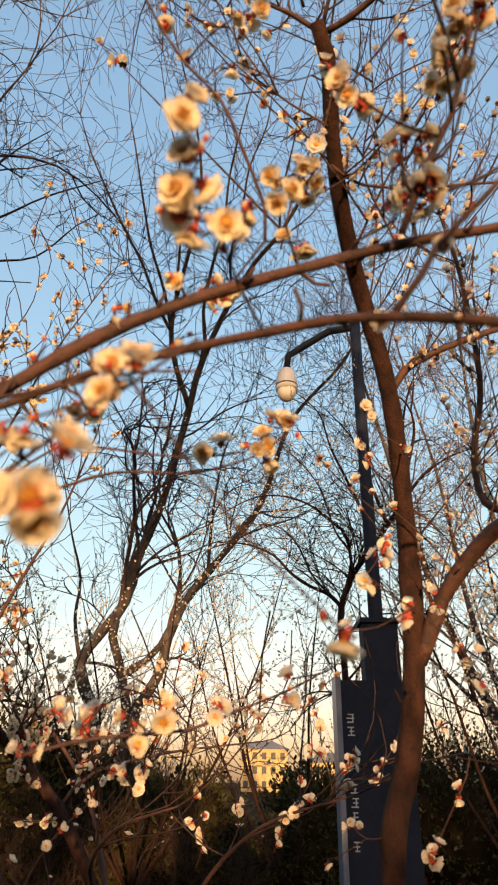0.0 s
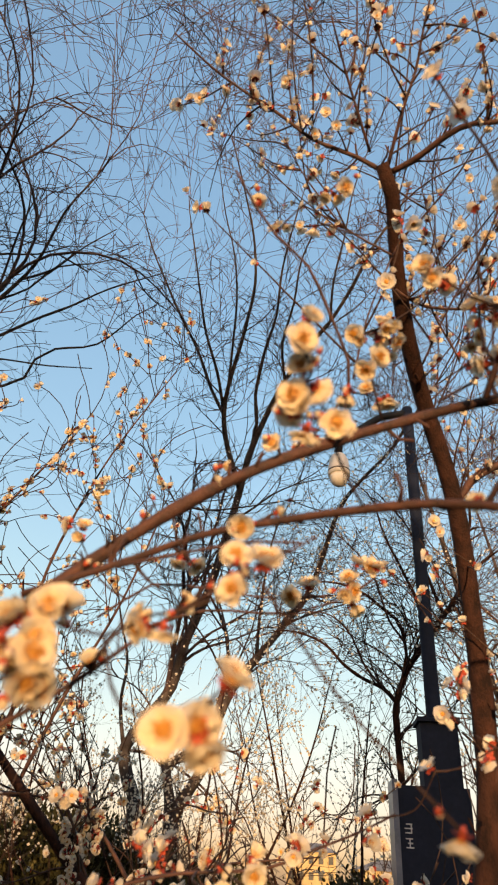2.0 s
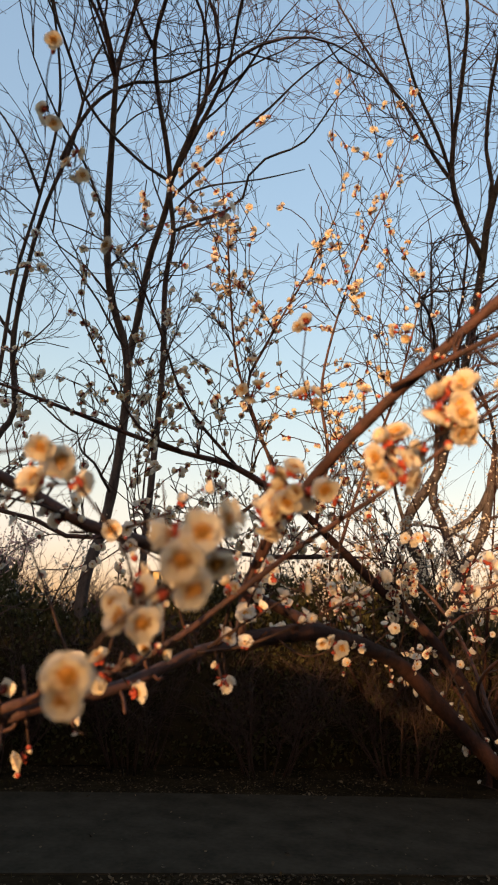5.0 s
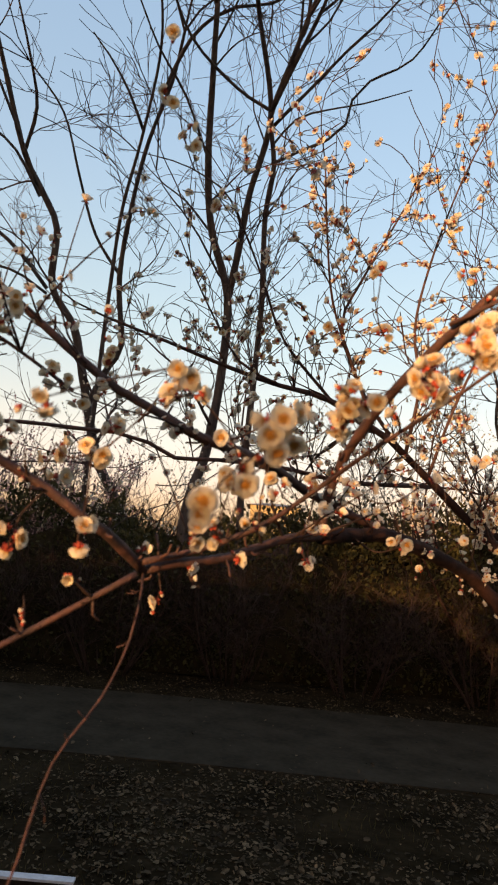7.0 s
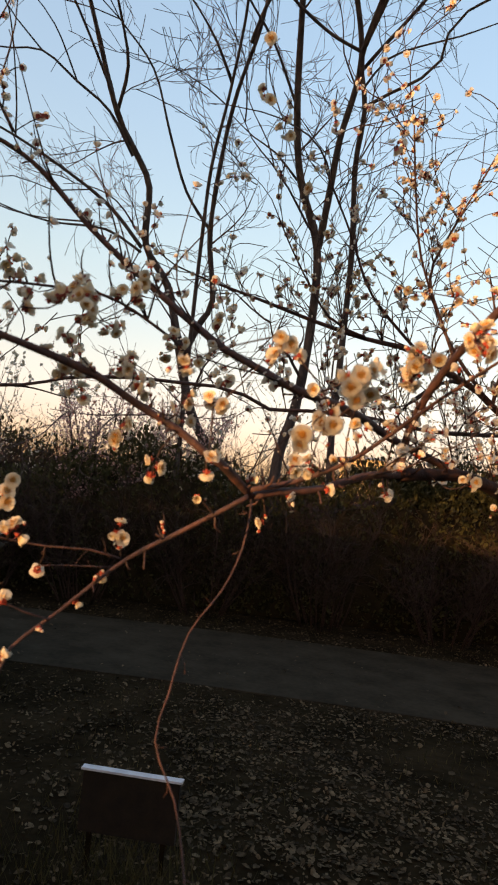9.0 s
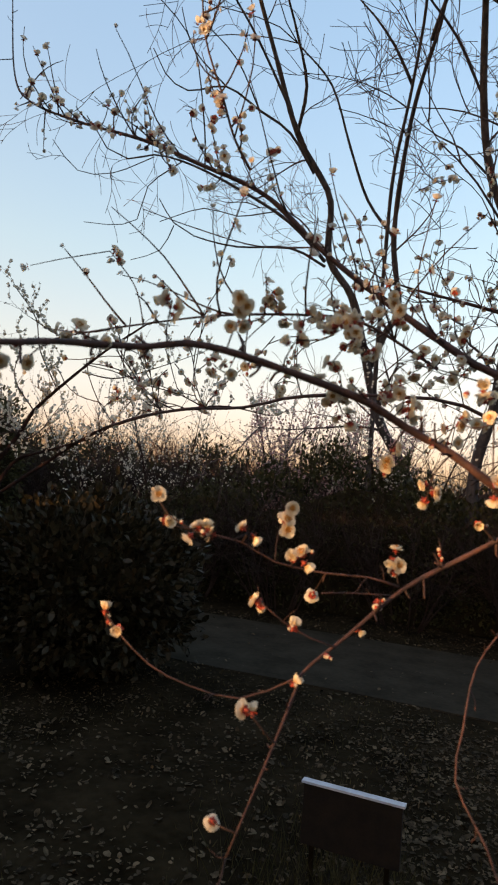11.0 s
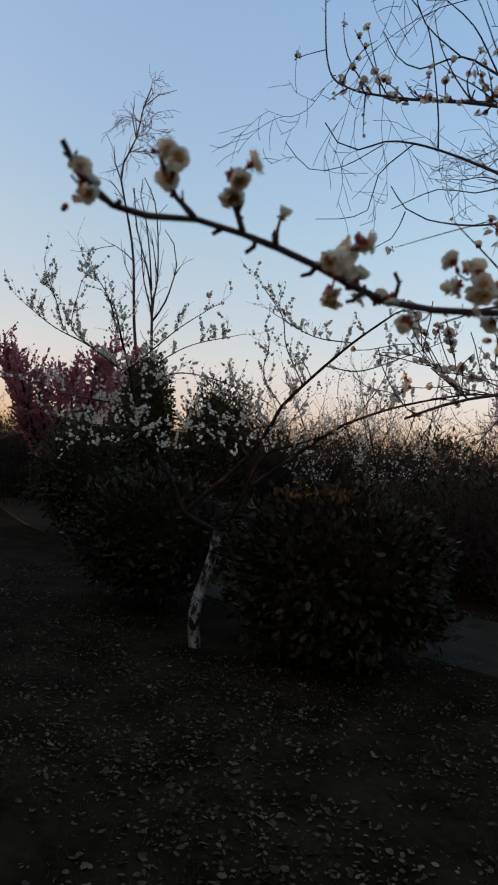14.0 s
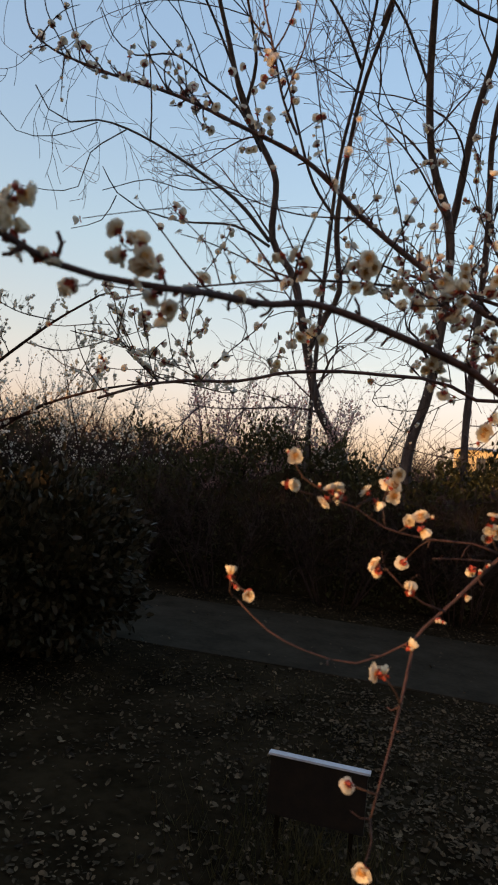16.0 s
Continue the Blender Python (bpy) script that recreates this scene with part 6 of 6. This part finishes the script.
# ---- small sign on the soil ----
def lawn_sign():
    ob = thing("lawn_sign", "small dark board sign with its lit top edge coloured pale", "sign", at=(-2.02, 1.38, 0))
    ob.rotation_euler = (0, 0, radians(36))
    s = Shape()
    s.box((0, 0.02, 0.28), (0.42, 0.025, 0.25))
    part("board", s, SIGN_WOOD, ob, smooth=False)
    # thin strip along the top, coloured pale for the light on it
    s = Shape()
    s.box((0, 0.02, 0.41), (0.44, 0.040, 0.009))
    part("top_edge", s, SIGN_LIT_EDGE, ob, "top edge coloured pale as if lit", smooth=False)
    for x in (-0.16, 0.16):
        s = Shape()
        s.box((x, 0.02, 0.08), (0.02, 0.015, 0.2))
        part("stake", s, SOIL, ob, smooth=False)
    return ob


lawn_sign()


# ---- distance ----
def building(name, label, x0, x1, y, base, top, storeys, bays, roof_h, seed):
    ob = thing(name, label, "building", at=((x0 + x1) / 2, y, 0))
    w = x1 - x0
    s = Shape()
    s.box((0, 5, (top + base) / 2), (w, 10, top - base))
    part("wall", s, FACADE, ob, smooth=False)
    s = Shape()
    e = 0.6
    k = [Vector((-w / 2 - e, -e, top)), Vector((w / 2 + e, -e, top)), Vector((w / 2 + e, 10 + e, top)), Vector((-w / 2 - e, 10 + e, top))]
    r1, r2 = Vector((-w / 2 + w * 0.3, 5, top + roof_h)), Vector((w / 2 - w * 0.3, 5, top + roof_h))
    s.face([k[0], k[1], r2, r1])
    s.face([k[2], k[3], r1, r2])
    s.face([k[1], k[2], r2])
    s.face([k[3], k[0], r1])
    s.face([k[3], k[2], k[1], k[0]])
    part("roof", s, ROOF, ob, smooth=False)
    for i in range(storeys):
        for j in range(bays):
            z = base + (top - base) * (i + 0.5) / storeys
            x = -w / 2 + w * (j + 0.5) / bays
            s = Shape()
            s.box((x, -0.02, z), (w / bays * 0.5, 0.12, (top - base) / storeys * 0.5))
            part("window", s, PANE, ob, smooth=False)
    return ob


building("apartment_building", "sunlit ochre apartment block with a hipped grey roof", -5, 5, 160, 0, 8.4, 3, 5, 1.8, 1)
building("apartment_building", "long low building with a grey roof in evening sun", 8, 26, 150, 0, 5.6, 2, 9, 2.0, 2)

# added building, there only to give the orange glow above the hedge
far_glow = building("house", "added facade in evening sun standing in for an orange glow", -3.4, 3.4, 0, 0, 7.7, 2, 3, 0.7, 3)
far_glow.matrix_basis = pose(-49.6, 75, 0, 0, 0, 34)


def far_wood():
    """A ring of bare far trees and bushes along the horizon."""
    rng = random.Random(90)
    s = Shape()
    for i in range(700):
        a = radians(rng.uniform(-20, 130))
        r = rng.uniform(26, 70)
        p = Vector((-r * math.sin(a), r * math.cos(a), 0))
        if abs(math.degrees(a) + 1) < 9:
            continue
        h = rng.uniform(2.4, 5.2) * (1 + r / 140)
        for _ in range(7):
            d = Vector((rng.uniform(-.9, .9), rng.uniform(-.9, .9), 1))
            grow(s, p + Vector((rng.uniform(-1, 1), rng.uniform(-1, 1), 0)), d, h * rng.uniform(0.3, 0.6), 0.05, 2, rng, 0.06, 1.0, 3, min_r=0.010)
    return tagged(part("far_trees", s, FAR_WOOD), "hazy belt of bare far trees and bushes", "trees", kind="stuff")


far_wood()


def pink_tree():
    """The broad pink tree that stands low behind the white plum."""
    return plum("plum_tree", "dense pink-flowering plum tree beyond the lawn", made_limbs(-17.4, -1.6, 3.95, 1.95, 78, 18, 0.12, 0.9), 78, 0.42, 30.0, 18, flower_r=0.036, petals=PETAL_PINK, keep=1.0)


pink_tree()
shrub("evergreen_shrub", "dark evergreen shrub behind white plum blossoms", (-13.4, 1.5, 1.65), (0.8, 0.8, 1.5), 7000, 0.09, LEAF_DARK, 81)
shrub("evergreen_shrub", "low dark evergreen bush below the pink tree", (-13.19, -1.05, 1.15), (0.95, 0.95, 1.15), 6000, 0.09, LEAF_DARK, 84)
shrub("conifer", "dark narrow evergreen tree beyond the white plum", (-13.8, 0.0, 1.95), (0.6, 0.6, 1.75), 6000, 0.10, LEAF_DARK, 79, stems=2)


def wisp_tree():
    """The slender bare tree that rises high above the shrubs."""
    rng = random.Random(80)
    o = Vector(LIMBS_WISP[0][1][0])
    o.z = 0
    ob = thing("tree", "slender tall bare tree with feathery drooping top twigs", "tree", at=o)
    tw = Shape()
    for n, (kind, pts, r0, r1) in enumerate(LIMBS_WISP):
        s, line, radii = limb_shape([Vector(p) - o for p in pts], r0, r1, 0.3, rng, 6)
        part(kind, s, BARK_FAR, ob)
        for i in range(len(line) // 2):
            k = rng.randrange(len(line) // 2, len(line) - 1)
            grow(tw, line[k], (line[k + 1] - line[k]).normalized() + rand_dir(rng) * 0.6, rng.uniform(0.3, 0.9), 0.011, 0, rng, 0.0, 0.8, 3, min_r=0.006)
        if n == 0:
            for _ in range(18):
                k = rng.randrange(int(len(line) * 0.88), len(line))
                grow(tw, line[k], rand_dir(rng) * 0.8 + Vector((0.1, 0.15, 0.6)), rng.uniform(0.35, 0.7), 0.010, 2, rng, -0.02, 0.9, 3, min_r=0.005)
    part("fine_twig_crown", tw, TWIG_FAR, ob)["kind"] = "stuff"
    return ob


wisp_tree()


# ---- unseen greenery, added behind the camera to block the low sun ----
hedge("hedge", "unseen evergreen hedge added behind the viewer to block low sun", [(-1.6, -4.85), (2, -4.8), (7, -5.2)], 1.3, 1.2, 6000, 0.12, LEAF_DARK, 95, ragged=0.08)
# made-up trees out of view, sized to shade pillar, twigs and far trees
for x, y, z, rx, rz, sd in ((-3.7, -7.2, 6.0, 3.4, 4.6, 96), (-10.2, -7.5, 2.9, 3.2, 2.3, 97), (1.85, -6.4, 2.6, 0.68, 2.4, 98), (5.6, -9.0, 2.8, 2.6, 2.4, 99), (-15.5, -9.0, 2.9, 3.6, 2.4, 100), (9.5, -3.5, 2.8, 2.4, 2.4, 101), (8.5, 2.5, 2.6, 2.0, 2.3, 102), (-6.4, -8.6, 4.8, 2.4, 4.0, 104), (0.3, -7.6, 7.4, 2.4, 2.6, 110), (-0.97, -7.2, 2.6, 0.42, 0.95, 103), (7.5, 7.5, 4.6, 2.2, 4.2, 106), (-20.0, -11.0, 3.6, 4.6, 4.4, 112), (-16.6, -13.5, 5.6, 3.4, 5.6, 114)):
    shrub("evergreen_tree", "unseen evergreen tree added out of view to block low sun", (x, y, z), (rx, rx * 0.75, rz), 2500 if rx < 1 else 7000, 0.17, LEAF_DARK, sd, stems=3, lumps=0.12, group="evergreen trees behind the viewer")
hedge("hedge", "tall unseen evergreen hedge added behind the viewer to block low sun", [(-14, -5.4), (-8, -5.2), (-3, -5.0), (-1.0, -4.9)], 2.0, 1.2, 8000, 0.12, LEAF_DARK, 94, ragged=0.08)
# added clumps whose shadows fall on single near branches
for x, z, r, rz, sd in ((-0.07, 2.05, 0.17, 0.15, 107), (0.12, 2.37, 0.18, 0.14, 108), (-0.42, 2.30, 0.24, 0.24, 109)):
    shrub("evergreen_shrub", "small unseen evergreen clump added to shadow near twigs", (x, -7.2, z), (r, r, rz), 900, 0.05, LEAF_DARK, sd, stems=2, lumps=0.1, group="slender shrubs behind the viewer")
# two more added blockers, for the low thick limb and near blossoms
shrub("evergreen_shrub", "rounded unseen evergreen shrub added to shadow the low limb", (0.70, -4.9, 0.95), (0.42, 0.42, 0.94), 2500, 0.06, LEAF_DARK, 111, stems=3, lumps=0.1)
shrub("evergreen_shrub", "narrow unseen evergreen shrub added to shadow near blossoms", (0.20, -4.9, 1.03), (0.13, 0.13, 0.93), 1300, 0.05, LEAF_DARK, 113, stems=2, lumps=0.1)
